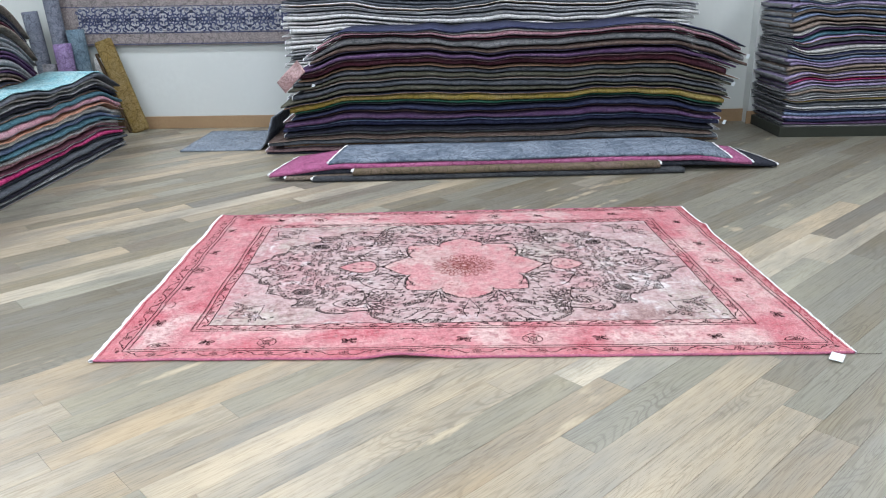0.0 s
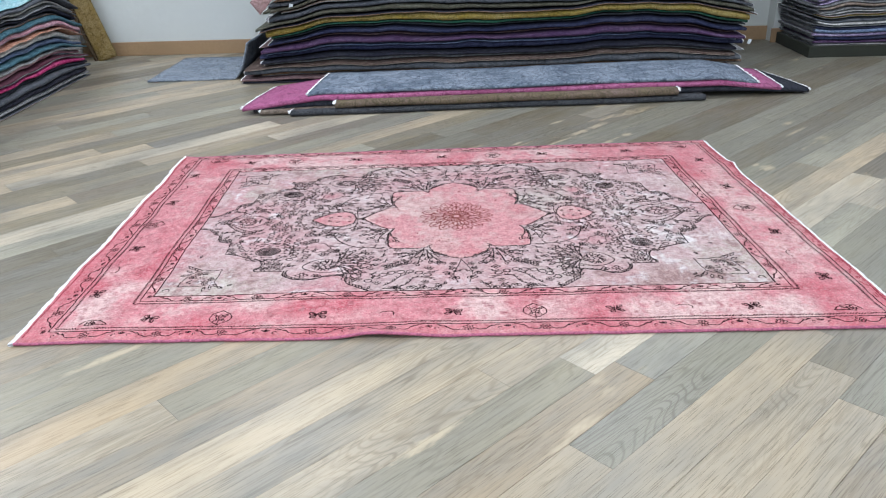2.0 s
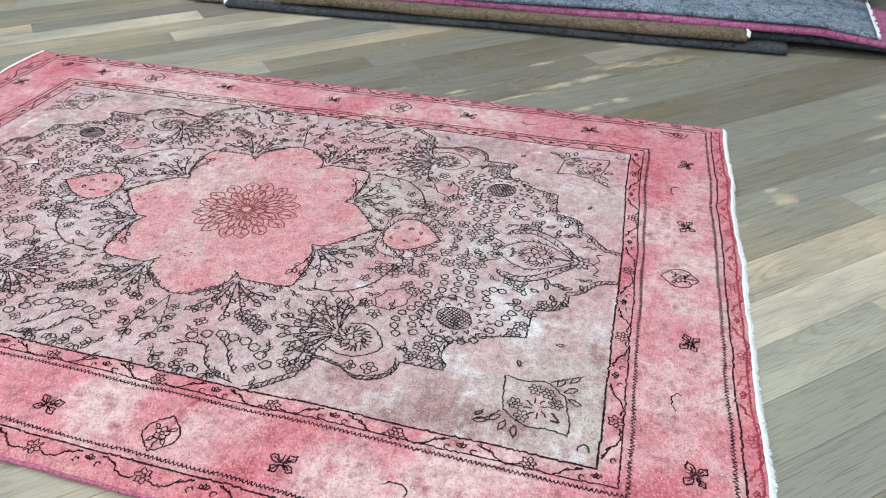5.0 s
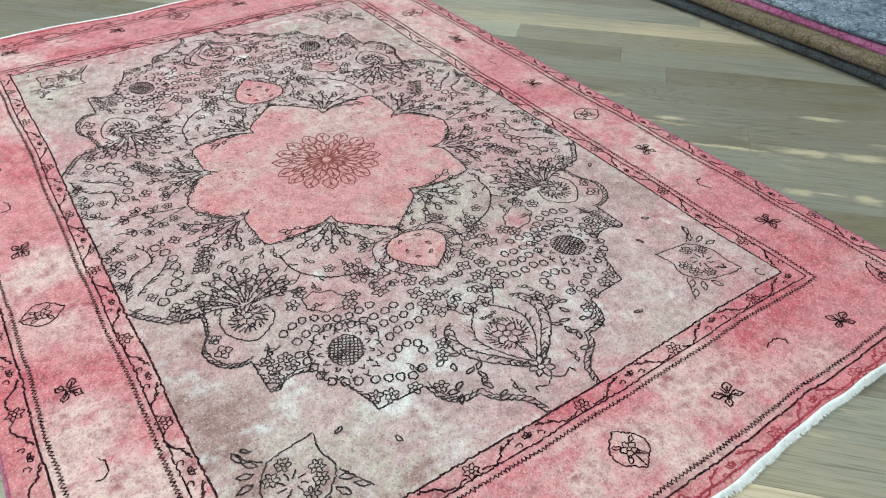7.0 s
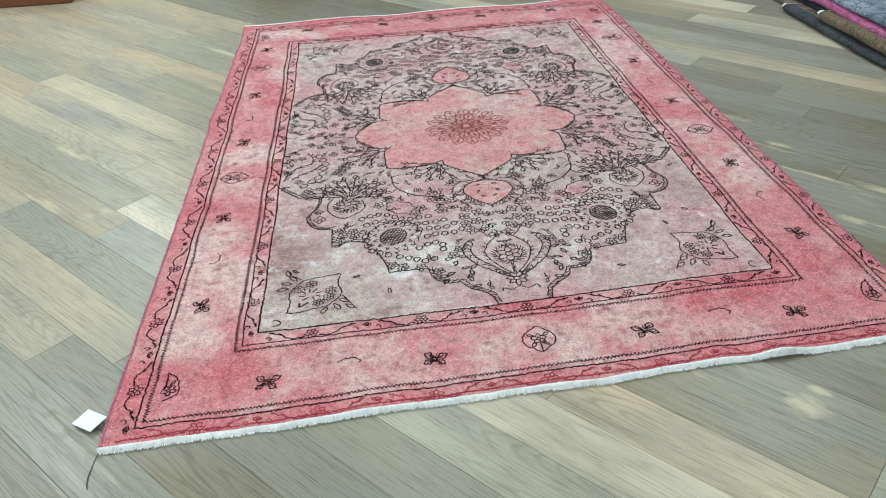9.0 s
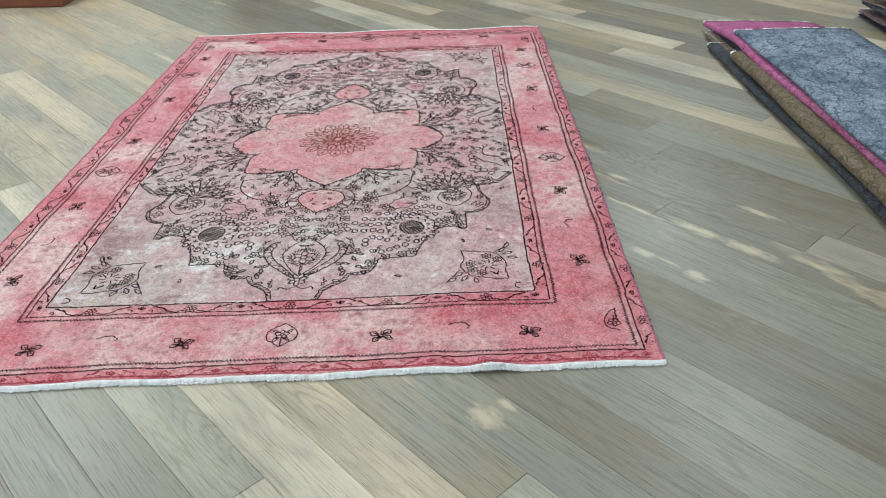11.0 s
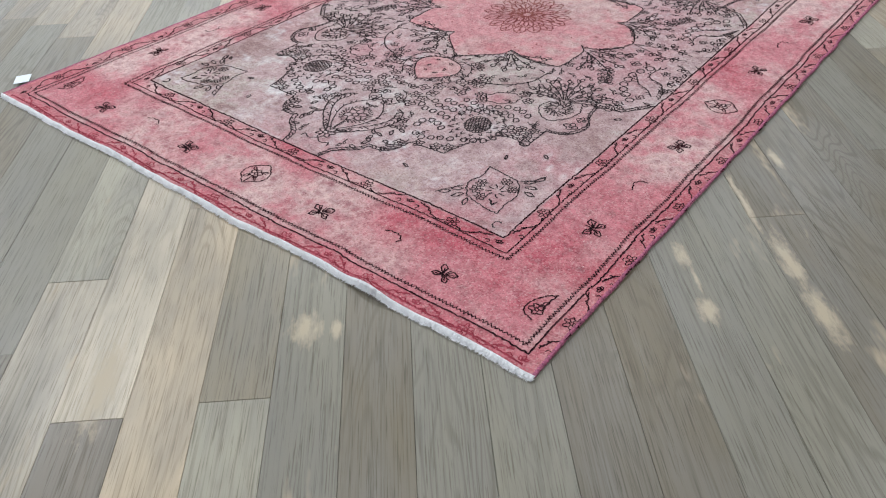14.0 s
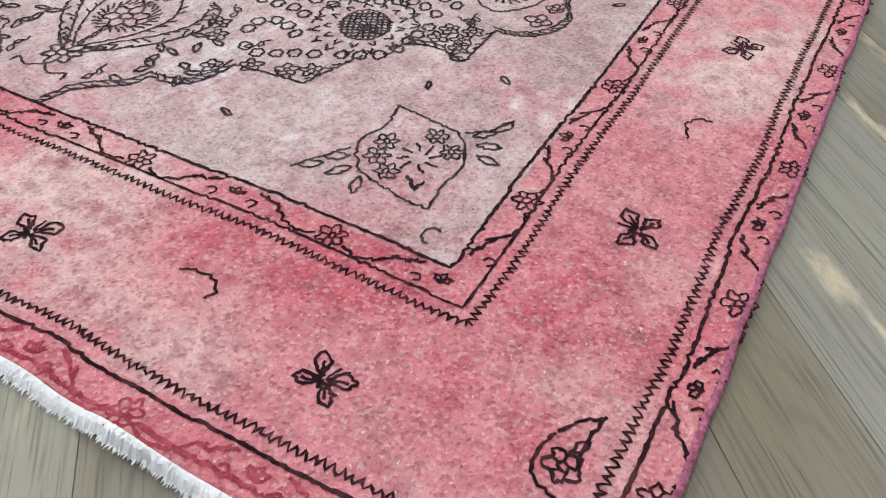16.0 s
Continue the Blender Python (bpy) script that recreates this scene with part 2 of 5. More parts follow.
# stacks of folded rugs ----------------------------------------------------
def folded_rug(place, x0, x1, depth, bottom, top, front, material, label, seed, fringe=True, group="folded rugs in stacks", crumple=False):
    """One folded rug: a soft slab along local x whose rounded fold faces local -y. bottom, top, front: functions of x."""
    n = max(10, int((x1 - x0) / 0.07))
    prof = 7
    verts, faces = [], []
    for i in range(n + 1):
        x = x0 + (x1 - x0) * i / n
        b, t, f = bottom(x), top(x), front(x)
        r = (t - b) / 2
        mid = (t + b) / 2
        wob = 0.006 * noise.noise((x * 5, seed * 3.7, 0))
        ring = [(x, depth, b)]
        for k in range(prof):
            a = -math.pi / 2 - math.pi * k / (prof - 1)
            ring.append((x, f + wob + r * 1.5 + r * 1.5 * math.cos(a), mid + r * math.sin(a)))
        ring.append((x, depth, t))
        verts += ring
    m = prof + 2
    for i in range(n):
        for k in range(m - 1):
            a = i * m + k
            faces.append((a, a + m, a + m + 1, a + 1))
        a = i * m + m - 1
        faces.append((a, a + m, (i + 1) * m, i * m))
    faces.append(tuple(range(m)))
    faces.append(tuple(range(n * m + m - 1, n * m - 1, -1)))
    ob = mesh_object("folded_rug", verts, faces, material, smooth=True)
    ob.matrix_world = place
    tagged(ob, label, "rug", group)
    if random.Random(seed * 13 + 5).random() < 0.13:
        # the bound edge that shows below the fold
        bv, bf = [], []
        for i in range(n + 1):
            x, y, z = verts[i * m + 3]
            lift = 0.004 * noise.noise((x * 3, seed, 2))
            for dy, dz in ((-0.005, 0.0), (-0.001, 0.0025), (-0.001, -0.0025)):
                bv.append((x, y + dy, z + dz + lift))
        for i in range(n):
            for k in range(3):
                bf.append((i * 3 + k, i * 3 + (k + 1) % 3, (i + 1) * 3 + (k + 1) % 3, (i + 1) * 3 + k))
        mesh_object("edge_binding", bv, bf, BINDING[seed % len(BINDING)], ob, "thin paler bound edge")
    if crumple:
        # the open end: soft folded edges, pushed in and out
        cv, cf, rows = [], [], 26
        lo, hi = bottom(x0), top(x0)
        for j in range(rows + 1):
            y = front(x0) + 0.004 + (depth - front(x0)) * j / rows
            push = 0.016 * noise.noise((y * 9, seed * 1.3, 0)) + 0.010 * noise.noise((y * 31, seed * 2.1, 4))
            lift = 0.010 * noise.noise((y * 12, seed * 0.4, 7))
            for dx, z in ((0.01, lo), (-0.016, lo + 0.3 * (hi - lo)), (-0.010, lo + 0.6 * (hi - lo)), (-0.020, hi - 0.001), (0.01, hi)):
                cv.append((x0 + dx + (push if dx < 0 else 0), y, z + (lift if dx < 0 else 0)))
        for j in range(rows):
            for k in range(4):
                cf.append((j * 5 + k, j * 5 + k + 1, j * 5 + k + 6, j * 5 + k + 5))
        mesh_object("crumpled_end", cv, cf, BINDING[2] if seed % 3 else textile(GREY), ob, "crumpled pale grey cut edge", True)
    if fringe:
        for end in (0, n):
            rnd = random.Random(seed * 2 + end)
            if rnd.random() < 0.4:
                continue
            sign = -1 if end == 0 else 1
            src = [Vector(v) for v in verts[end * m:(end + 1) * m]]
            c = sum(src, Vector()) / m
            fv, ff = [], []
            for v in src[1:]:
                fv += [v + (c - v) * 0.02, v + Vector((sign * (0.006 + 0.007 * rnd.random()), 0, 0)) + (c - v) * 0.1]
            for k in range(len(src) - 2):
                ff.append((2 * k, 2 * k + 2, 2 * k + 3, 2 * k + 1))
            back = len(fv)
            fv += [Vector(v) + (c - Vector(v)) * 0.16 for v in fv]
            ff += [tuple(back + q for q in reversed(f)) for f in ff]
            mesh_object("fringe", fv, ff, FRINGE, ob, "off-white cotton fringe")
    return ob


def stack(place, layers, shape, depth, word, group, fringe=True, crumple=False):
    """layers: (thickness, colour, colour word, x0, x1, front). shape(x, h): sag to add at x for height h."""
    def height(i, x):
        return sum(layers[q][0] * (1 + 0.55 * noise.noise((x * 1.1, q * 5.3, 8.0)) + 0.16 * noise.noise((x * 4.5, q * 3.1, 1.0))) for q in range(i))

    for i, (th, col, cname, x0, x1, fr) in enumerate(layers):
        gap = 0.003 + 0.014 * random.Random(i * 7).random()

        def bottom(x, i=i):
            h = height(i, x)
            return max(0.003, h + shape(x, h))

        def top(x, i=i, bottom=bottom, gap=gap):
            h = height(i + 1, x)
            return max(bottom(x) + 0.006, h + shape(x, h) - gap)

        def front(x, fr=fr, i=i):
            return fr + 0.02 * noise.noise((x * 1.3, i * 7.1, 3.0)) + 0.006 * noise.noise((x * 6, i * 2.1, 3.0))

        folded_rug(place, x0, x1, depth, bottom, top, front, textile(tuple(min(0.75, 1.3 * q + 0.006 + (0.006 if j == 2 else 0)) for j, q in enumerate(col))), f"folded {cname} rug in {word}", i + int(10 * place.translation.x), fringe, group=group, crumple=crumple)


INK, SLATE, GREY, PALE = (0.018, 0.02, 0.032), (0.075, 0.085, 0.10), (0.24, 0.25, 0.265), (0.56, 0.585, 0.60)
PLUM, WINE, BROWN, TAUPE = (0.075, 0.035, 0.10), (0.085, 0.02, 0.035), (0.09, 0.06, 0.045), (0.20, 0.155, 0.12)
MUSTARD, GREEN, ROSE, PINK = (0.27, 0.20, 0.025), (0.012, 0.085, 0.045), (0.42, 0.20, 0.25), (0.38, 0.10, 0.25)
NAVY, BLUE, TEAL, TURQ = (0.022, 0.028, 0.075), (0.11, 0.16, 0.28), (0.045, 0.13, 0.17), (0.19, 0.43, 0.50)
ORANGE, MAGENTA, SAND, LILAC = (0.42, 0.19, 0.11), (0.40, 0.01, 0.13), (0.36, 0.29, 0.20), (0.26, 0.21, 0.38)
NAMES = {INK: "near-black", SLATE: "slate grey", GREY: "grey", PALE: "pale grey", PLUM: "plum", WINE: "wine-red", BROWN: "brown", TAUPE: "taupe",
         MUSTARD: "mustard yellow", GREEN: "dark green", ROSE: "dusty rose", PINK: "pink", NAVY: "navy", BLUE: "faded blue", TEAL: "teal", TURQ: "turquoise",
         ORANGE: "rust orange", MAGENTA: "magenta", SAND: "sand-coloured", LILAC: "lilac"}


def layers_of(cols, rng, x0, x1, jit, th, front_jit):
    out = []
    for c in cols:
        out.append((th * rng.uniform(0.6, 1.4), c, NAMES[c], x0 + rng.uniform(-jit, jit), x1 + rng.uniform(-jit, jit), rng.uniform(0, front_jit)))
    return out


# the large stack facing the laid-out rug
rng = random.Random(4)
RUST, DUSK, MOSS = (0.20, 0.115, 0.06), (0.17, 0.10, 0.105), (0.085, 0.085, 0.055)
NAMES.update({RUST: "rust brown", DUSK: "faded rose-brown", MOSS: "moss grey"})
# colour and thickness, from the floor up
main_cols = [(INK, 0.6), (DUSK, 1.0), (RUST, 0.9), (SLATE, 1.2), (BROWN, 0.7), (GREY, 0.6), (INK, 1.0), (NAVY, 1.1), (BLUE, 0.6), (PLUM, 1.0), (DUSK, 0.6), (NAVY, 1.1), (SLATE, 0.7),
             (GREEN, 0.5), (MUSTARD, 1.3), (INK, 0.5), (MOSS, 0.9), (SLATE, 1.3), (TAUPE, 0.6), (MOSS, 1.0), (SLATE, 1.1), (RUST, 0.4), (WINE, 1.2), (DUSK, 0.5), (PLUM, 1.0), (LILAC, 0.4), (BROWN, 0.8), (GREY, 1.5),
             (WINE, 0.5), (ROSE, 0.7), (PALE, 0.4), (NAVY, 0.8)]
main_layers = []
unit = 1.0 / sum(th for c, th in main_cols)
for i, (c, th) in enumerate(main_cols):
    h = i / len(main_cols)
    left = -1.43 + 0.42 * h ** 1.2 + rng.uniform(-0.10, 0.08)
    right = 2.26 + 0.18 * h ** 2 + rng.uniform(-0.09, 0.03)
    main_layers.append((unit * th, c, NAMES[c], left, right, rng.uniform(-0.05, 0.075)))


def main_shape(x, h):
    drop = 0.36 * h * max(0.0, (-0.75 - x)) ** 1.25 * 1.3
    return -drop - 0.14 * h * max(0.0, x - 1.3) ** 2 + 0.012 * h * math.sin(x * 3.1 + 2) + 0.035 * h * noise.noise((x * 1.4, h * 2.5, 0)) + 0.006 * noise.noise((x * 4, h * 9, 2))


stack(pose(0, 6.86, 0), main_layers, main_shape, 0.72, "a tall stack on the floor", "rugs in the large stack")

# the taller stack behind it
rng = random.Random(9)
back_layers = layers_of([random.Random(i).choice([PALE, PALE, GREY, SLATE, PALE, GREY, PALE]) for i in range(46)], rng, -1.4, 2.2, 0.04, 0.031, 0.03)
stack(pose(0, 7.60, 0), back_layers, lambda x, h: 0.01 * math.sin(x * 2 + h * 3) * h, 0.48, "a tall stack against the wall", "rugs in the rear stack")

# stack at the left, its folds facing the middle of the room
rng = random.Random(21)
left_cols = [SLATE, GREY, INK, SLATE, INK, MAGENTA, WINE, ROSE, GREY, TEAL, BLUE, PALE, ORANGE, ROSE, TEAL, SLATE, INK, GREY, PALE, SLATE, TURQ]
left_layers = layers_of(left_cols, rng, -2.2, 2.19, 0.03, 0.0355, 0.06)
stack(pose(-2.82, 5.12, 0, 0, 0, 90), left_layers, lambda x, h: -0.55 * h * max(0, x - 1.67) ** 1.6 + 0.02 * h * math.sin(x * 4), 0.42, "a stack on the floor", "rugs in the side stack")

rng = random.Random(33)
far_left = layers_of([random.Random(i + 5).choice([PLUM, WINE, SLATE, INK, GREY, TAUPE]) for i in range(38)], rng, -1.6, 1.06, 0.04, 0.032, 0.06)
stack(pose(-3.31, 5.9, 0, 0, 0, 90), far_left, lambda x, h: -0.9 * h * max(0, x - 0.62) ** 1.7, 1.0, "a tall stack behind the side stack", "rugs in the rear side stack")

# stack at the right on a dark plinth
rng = random.Random(55)
right_cols = [random.Random(i * 3 + 1).choice([GREY, LILAC, PALE, PLUM, BLUE, NAVY, SLATE, TAUPE, PALE, LILAC, GREY]) for i in range(52)]
right_cols[17], right_cols[9], right_cols[31] = MAGENTA, MUSTARD, TEAL
right_layers = layers_of(right_cols, rng, 0.0, 2.6, 0.03, 0.026, 0.02)


def right_shape(x, h):
    return 0.09 + 0.02 * math.sin(h * 9 + x * 2.2) * min(1, h) + 0.10 * min(1, h * 3) * max(0, 0.42 - x) * math.sin(h * 13 + x * 11)


stack(pose(2.95, 7.29, 0), right_layers, right_shape, 0.72, "a tall stack on a dark plinth", "rugs in the stack on the plinth", False, True)
tagged(part("plinth", box(2.93, 7.285, 0, 5.6, 8.03, 0.09, 0.004), BASE_DARK), "low dark painted plinth under a rug stack", "plinth")

# low heap in front of the large stack
OLIVE = (0.17, 0.14, 0.085)
DENIM = (0.24, 0.29, 0.36)

def heap_rug(xs, front, z0, th, color, second, bulge, skip_fringe, word):
    """A flat folded rug: rounded fold in front, slanting ends with a ragged fringe. xs: ends in front and at the back."""
    (a0, b0), (a1, b1) = xs
    n, prof, rows, depth = 60, 7, 9, 0.52
    seed = int(1000 * z0) + int(100 * th) + len(word)

    def lie(x):
        return max(0.04, 1 - 1.45 * max(0.0, abs(x - 0.55) - 1.32))

    def point(u, v, up):
        """v runs from the fold (0) to the back (1); up: 0 underside, 1 upper side."""
        x = (a0 + (b0 - a0) * u) * (1 - v) + (a1 + (b1 - a1) * u) * v
        wave = 0.014 * noise.noise((x * 1.6, seed, v)) + 0.004 * noise.noise((x * 6, seed, v * 3))
        low = 0.002 + z0 * lie(x) + (wave * 0.5 if z0 > 0.03 else 0)
        body = th * (0.75 + 0.25 * lie(x)) * (1 + 0.15 * noise.noise((x * 2, seed, 4)))
        hump = bulge * lie(x) * math.sin(math.pi * min(1, v * 0.75)) * (1 + 0.4 * noise.noise((x * 2.2, v * 2, 9)))
        return Vector((x, front + 0.055 * (x - 0.6) + depth * v + 0.02 * noise.noise((x * 1.2, seed, 0)), low + hump + body * up))

    verts, faces = [], []
    for i in range(n + 1):
        u = i / n
        lo, hi = point(u, 0.03, 0), point(u, 0.03, 1)
        mid, r = (lo + hi) / 2, (hi.z - lo.z) / 2
        ring = [point(u, 1, 0), point(u, 0.5, 0)]
        for k in range(prof):
            t = -math.pi / 2 + math.pi * k / (prof - 1)
            ring.append(Vector((mid.x, mid.y - r * 1.15 * math.cos(t), mid.z + r * math.sin(t))))
        ring += [point(u, 0.03 + 0.97 * j / rows, 1) for j in range(1, rows + 1)]
        verts += ring
    m = 2 + prof + rows
    for i in range(n):
        for k in range(m):
            q = (k + 1) % m
            faces.append((i * m + k, i * m + q, (i + 1) * m + q, (i + 1) * m + k))
    faces += [tuple(range(m - 1, -1, -1)), tuple(range(n * m, n * m + m))]
    faces = [tuple(reversed(f)) for f in faces]
    ob = mesh_object("folded_rug", verts, faces, textile(color, second), smooth=True)
    tagged(ob, f"folded {word} rug in a low heap on the floor", "rug", "rugs in the low heap")
    rnd = random.Random(seed)
    for end, sign in ((0, -1), (n, 1)):
        if end in skip_fringe:
            continue
        fv, ff = [], []
        line = verts[end * m + 6:(end + 1) * m]
        fine = [line[q].lerp(line[q + 1], w / 7) for q in range(len(line) - 1) for w in range(7)]
        for p in fine:
            L = 0.010 + 0.007 * noise.noise((p.y * 30, p.z * 30, seed)) + rnd.uniform(-0.005, 0.006)
            fv += [p + Vector((-sign * 0.006, 0, 0.0035)), p + Vector((sign * L, rnd.uniform(-0.003, 0.003), rnd.uniform(-0.004, 0.003))), p + Vector((sign * L * 0.5, 0, -0.007))]
        for q in range(len(fine) - 1):
            for w in range(3):
                g = (q * 3 + w, q * 3 + (w + 1) % 3, q * 3 + 3 + (w + 1) % 3, q * 3 + 3 + w)
                ff.append(g if sign > 0 else g[::-1])
        mesh_object("fringe", fv, ff, FRINGE, ob, "ragged off-white cotton fringe")


heap_rug(((-0.95, 1.75), (-0.86, 1.70)), 5.965, 0.000, 0.034, (0.055, 0.06, 0.07), None, 0.0, (60,), "slate grey")
heap_rug(((-1.15, -0.55), (-1.11, -0.5)), 6.01, 0.004, 0.034, TAUPE, None, 0.0, (60,), "taupe")
heap_rug(((-0.66, 1.57), (-0.57, 1.51)), 5.98, 0.036, 0.048, OLIVE, (0.24, 0.17, 0.16), 0.0, (), "olive brown")
heap_rug(((-1.20, 2.47), (-1.13, 2.33)), 6.05, 0.034, 0.038, (0.03, 0.034, 0.05), None, 0.003, (0,), "near-black navy")
heap_rug(((-1.27, 2.27), (-1.14, 2.27)), 6.035, 0.074, 0.036, (0.44, 0.12, 0.27), (0.50, 0.20, 0.36), 0.008, (), "pink")
heap_rug(((-0.84, 2.11), (-0.76, 2.13)), 6.04, 0.112, 0.026, (0.11, 0.145, 0.205), (0.42, 0.48, 0.57), 0.010, (), "mottled blue-grey")


def sheet(name, fn, nu, nv, thick, material, label):
    """Soft cloth with thickness; fn(u, v) gives its middle surface."""
    top = [[Vector(fn(i / nu, j / nv)) for i in range(nu + 1)] for j in range(nv + 1)]
    verts, faces = [], []
    for sgn in (1, -1):
        for j in range(nv + 1):
            for i in range(nu + 1):
                du = top[j][min(i + 1, nu)] - top[j][max(i - 1, 0)]
                dv = top[min(j + 1, nv)][i] - top[max(j - 1, 0)][i]
                verts.append(top[j][i] + du.cross(dv).normalized() * sgn * thick / 2)
    off = (nu + 1) * (nv + 1)
    for j in range(nv):
        for i in range(nu):
            a = j * (nu + 1) + i
            faces.append((a, a + 1, a + nu + 2, a + nu + 1))
            faces.append((off + a, off + a + nu + 1, off + a + nu + 2, off + a + 1))
    loop = [i for i in range(nu + 1)] + [j * (nu + 1) + nu for j in range(1, nv + 1)] + [nv * (nu + 1) + i for i in range(nu - 1, -1, -1)] + [j * (nu + 1) for j in range(nv - 1, 0, -1)]
    for a, b in zip(loop, loop[1:] + loop[:1]):
        faces.append((a, off + a, off + b, b))
    return tagged(mesh_object(name, verts, faces, material, smooth=True), label, "rug")


def draped(u, v):
    """Flat on the floor, then up along the side of the large stack."""
    s = u * 1.35
    if s < 0.66:
        x, z = -2.26 + s, 0.008
    else:
        q = min(1.0, (s - 0.66) / 0.69)
        x, z = -1.60 + 0.13 * q ** 0.8, 0.008 + 0.26 * q ** 1.5
    return (x + 0.02 * v, 6.985 + 0.90 * v + 0.06 * u * (1 - v), z + 0.004 * noise.noise((s * 4, v * 4, 0)))


sheet("draped_rug", draped, 40, 16, 0.012, textile(DENIM), "blue-grey rug lying on the floor and up a stack's side")
sheet("rug_corner", lambda u, v: (-1.17 - 0.17 * u + 0.06 * v, 6.795 + 0.01 * math.sin(5 * u + 3 * v), 0.77 - 0.17 * u - 0.09 * v), 12, 8, 0.010, textile((0.50, 0.32, 0.32)), "dusty pink rug corner hanging from the large stack")
for x, y, z, rz in ((-1.055, 6.84, 0.575, 20), (2.335, 6.86, 0.545, -15), (2.30, 6.87, 0.235, 10), (2.43, 6.86, 0.76, 5)):
    t_ob = part("paper_tag", box(-0.013, -0.0008, -0.036, 0.013, 0.0008, 0.0), PAPER)
    t_ob.matrix_world = pose(x, y, z, 12, 14, rz)
    tagged(t_ob, "small white paper tag hanging from a folded rug", "tag", "paper tags on the stacks")
tagged(part("wooden_base", box(-3.4, 0.6, 0, -2.09, 2.03, 0.25, 0.01), REDWOOD), "red-brown polished wooden base standing on the floor", "furniture")


# rolls and a leaning rug in the corner, a rug hung on the wall
def rolled_rug(base, lean, height, r, color, label):
    """A rug rolled up on end: a wound spiral, extruded."""
    turns, per = 3, 18
    pts = []
    for k in range(turns * per + 1):
        t = 2 * math.pi * k / per
        q = 0.02 + (r - 0.02) * k / (turns * per)
        pts.append((q * math.cos(t), q * math.sin(t)))
    back = [((math.hypot(*p) - 0.011) / math.hypot(*p) * p[0], (math.hypot(*p) - 0.011) / math.hypot(*p) * p[1]) for p in pts]
    outline = pts + back[::-1]
    m, rows = len(outline), 8
    verts = [(x * (1 + 0.02 * math.sin(j)), y, height * j / rows) for j in range(rows + 1) for x, y in outline]
    faces = [(j * m + k, j * m + (k + 1) % m, (j + 1) * m + (k + 1) % m, (j + 1) * m + k) for j in range(rows) for k in range(m)]
    n = len(pts)
    for j in (0, rows):
        for k in range(n - 1):
            f = (j * m + k, j * m + k + 1, j * m + m - 2 - k, j * m + m - 1 - k)
            faces.append(f if j else f[::-1])
    ob = mesh_object("rolled_rug", verts, faces, textile(color), smooth=True)
    ob.matrix_world = pose(*base, 0, 0, 0) @ pose(0, 0, 0, lean[0], lean[1], 40)
    return tagged(ob, label, "rug", "rolled rugs in the corner")


rolled_rug((-3.50, 7.86, 0.004), (-3, -2), 0.84, 0.085, (0.25, 0.17, 0.36), "purple rug rolled up on end in the corner")
rolled_rug((-3.40, 7.99, 0.004), (-2, -3), 0.96, 0.085, (0.13, 0.20, 0.26), "blue-grey rug rolled up on end in the corner")
rolled_rug((-3.58, 8.02, 0.004), (-1, -3), 1.62, 0.075, (0.17, 0.19, 0.25), "tall grey-blue rug rolled up on end in the corner")
rolled_rug((-3.75, 8.00, 0.004), (-1, -5), 1.13, 0.075, (0.15, 0.17, 0.22), "grey-blue rug rolled up on end in the corner")
rolled_rug((-3.26, 8.01, 0.004), (-1, 0), 0.70, 0.065, (0.42, 0.42, 0.42), "pale grey rug rolled up on end in the corner")
rolled_rug((-3.68, 7.82, 0.004), (-3, 2), 0.66, 0.07, (0.20, 0.20, 0.22), "short grey rug rolled up on end in the corner")
lean_rug = part("leaning_rug", box(-0.075, -0.026, 0, 0.09, 0.026, 0.90, 0.02), textile((0.24, 0.165, 0.04)), smooth=False)
lean_rug.matrix_world = pose(-2.95, 7.94, 0.006, -6, -17, 8)
tagged(lean_rug, "mustard brown folded rug leaning in the corner", "rug")
side_fold = part("inner_fold", box(-0.108, -0.018, 0.0, -0.079, 0.022, 0.8, 0.006), textile((0.07, 0.045, 0.02)), lean_rug, "dark brown back of the fold")

CREAM, NAVYDYE = textile((0.34, 0.35, 0.38)), textile((0.055, 0.07, 0.165), (0.13, 0.15, 0.24))
hung = part("hanging_rug", box(-3.62, 8.085, 0.80, -0.4, 8.10, 2.5, 0.004), textile((0.30, 0.27, 0.27), (0.38, 0.33, 0.32)))
tagged(hung, "beige and navy floral rug hung flat on the wall", "rug")
part("pattern_band", box(-3.45, 8.081, 0.925, -0.5, 8.0845, 1.150), CREAM, hung, "cream ground of the floral border")
for z0, z1 in ((0.812, 0.820), (0.913, 0.921), (1.154, 1.160)):
    part("border_stripe", box(-3.60, 8.081, z0, -0.42, 8.0845, z1), NAVYDYE, hung, "thin navy stripe")
arab_v, arab_f = [], []


def wall_stroke(pts, w):
    base = len(arab_v)
    for i, p in enumerate(pts):
        q0, q1 = pts[max(0, i - 1)], pts[min(len(pts) - 1, i + 1)]
        d = Vector((q1[0] - q0[0], q1[1] - q0[1]))
        d = d.normalized() if d.length > 1e-6 else Vector((1, 0))
        for s in (1, -1):
            arab_v.append((p[0] - d.y * s * w / 2, 8.0796, p[1] + d.x * s * w / 2))
    for i in range(len(pts) - 1):
        a = base + 2 * i
        arab_f.append((a, a + 2, a + 3, a + 1))


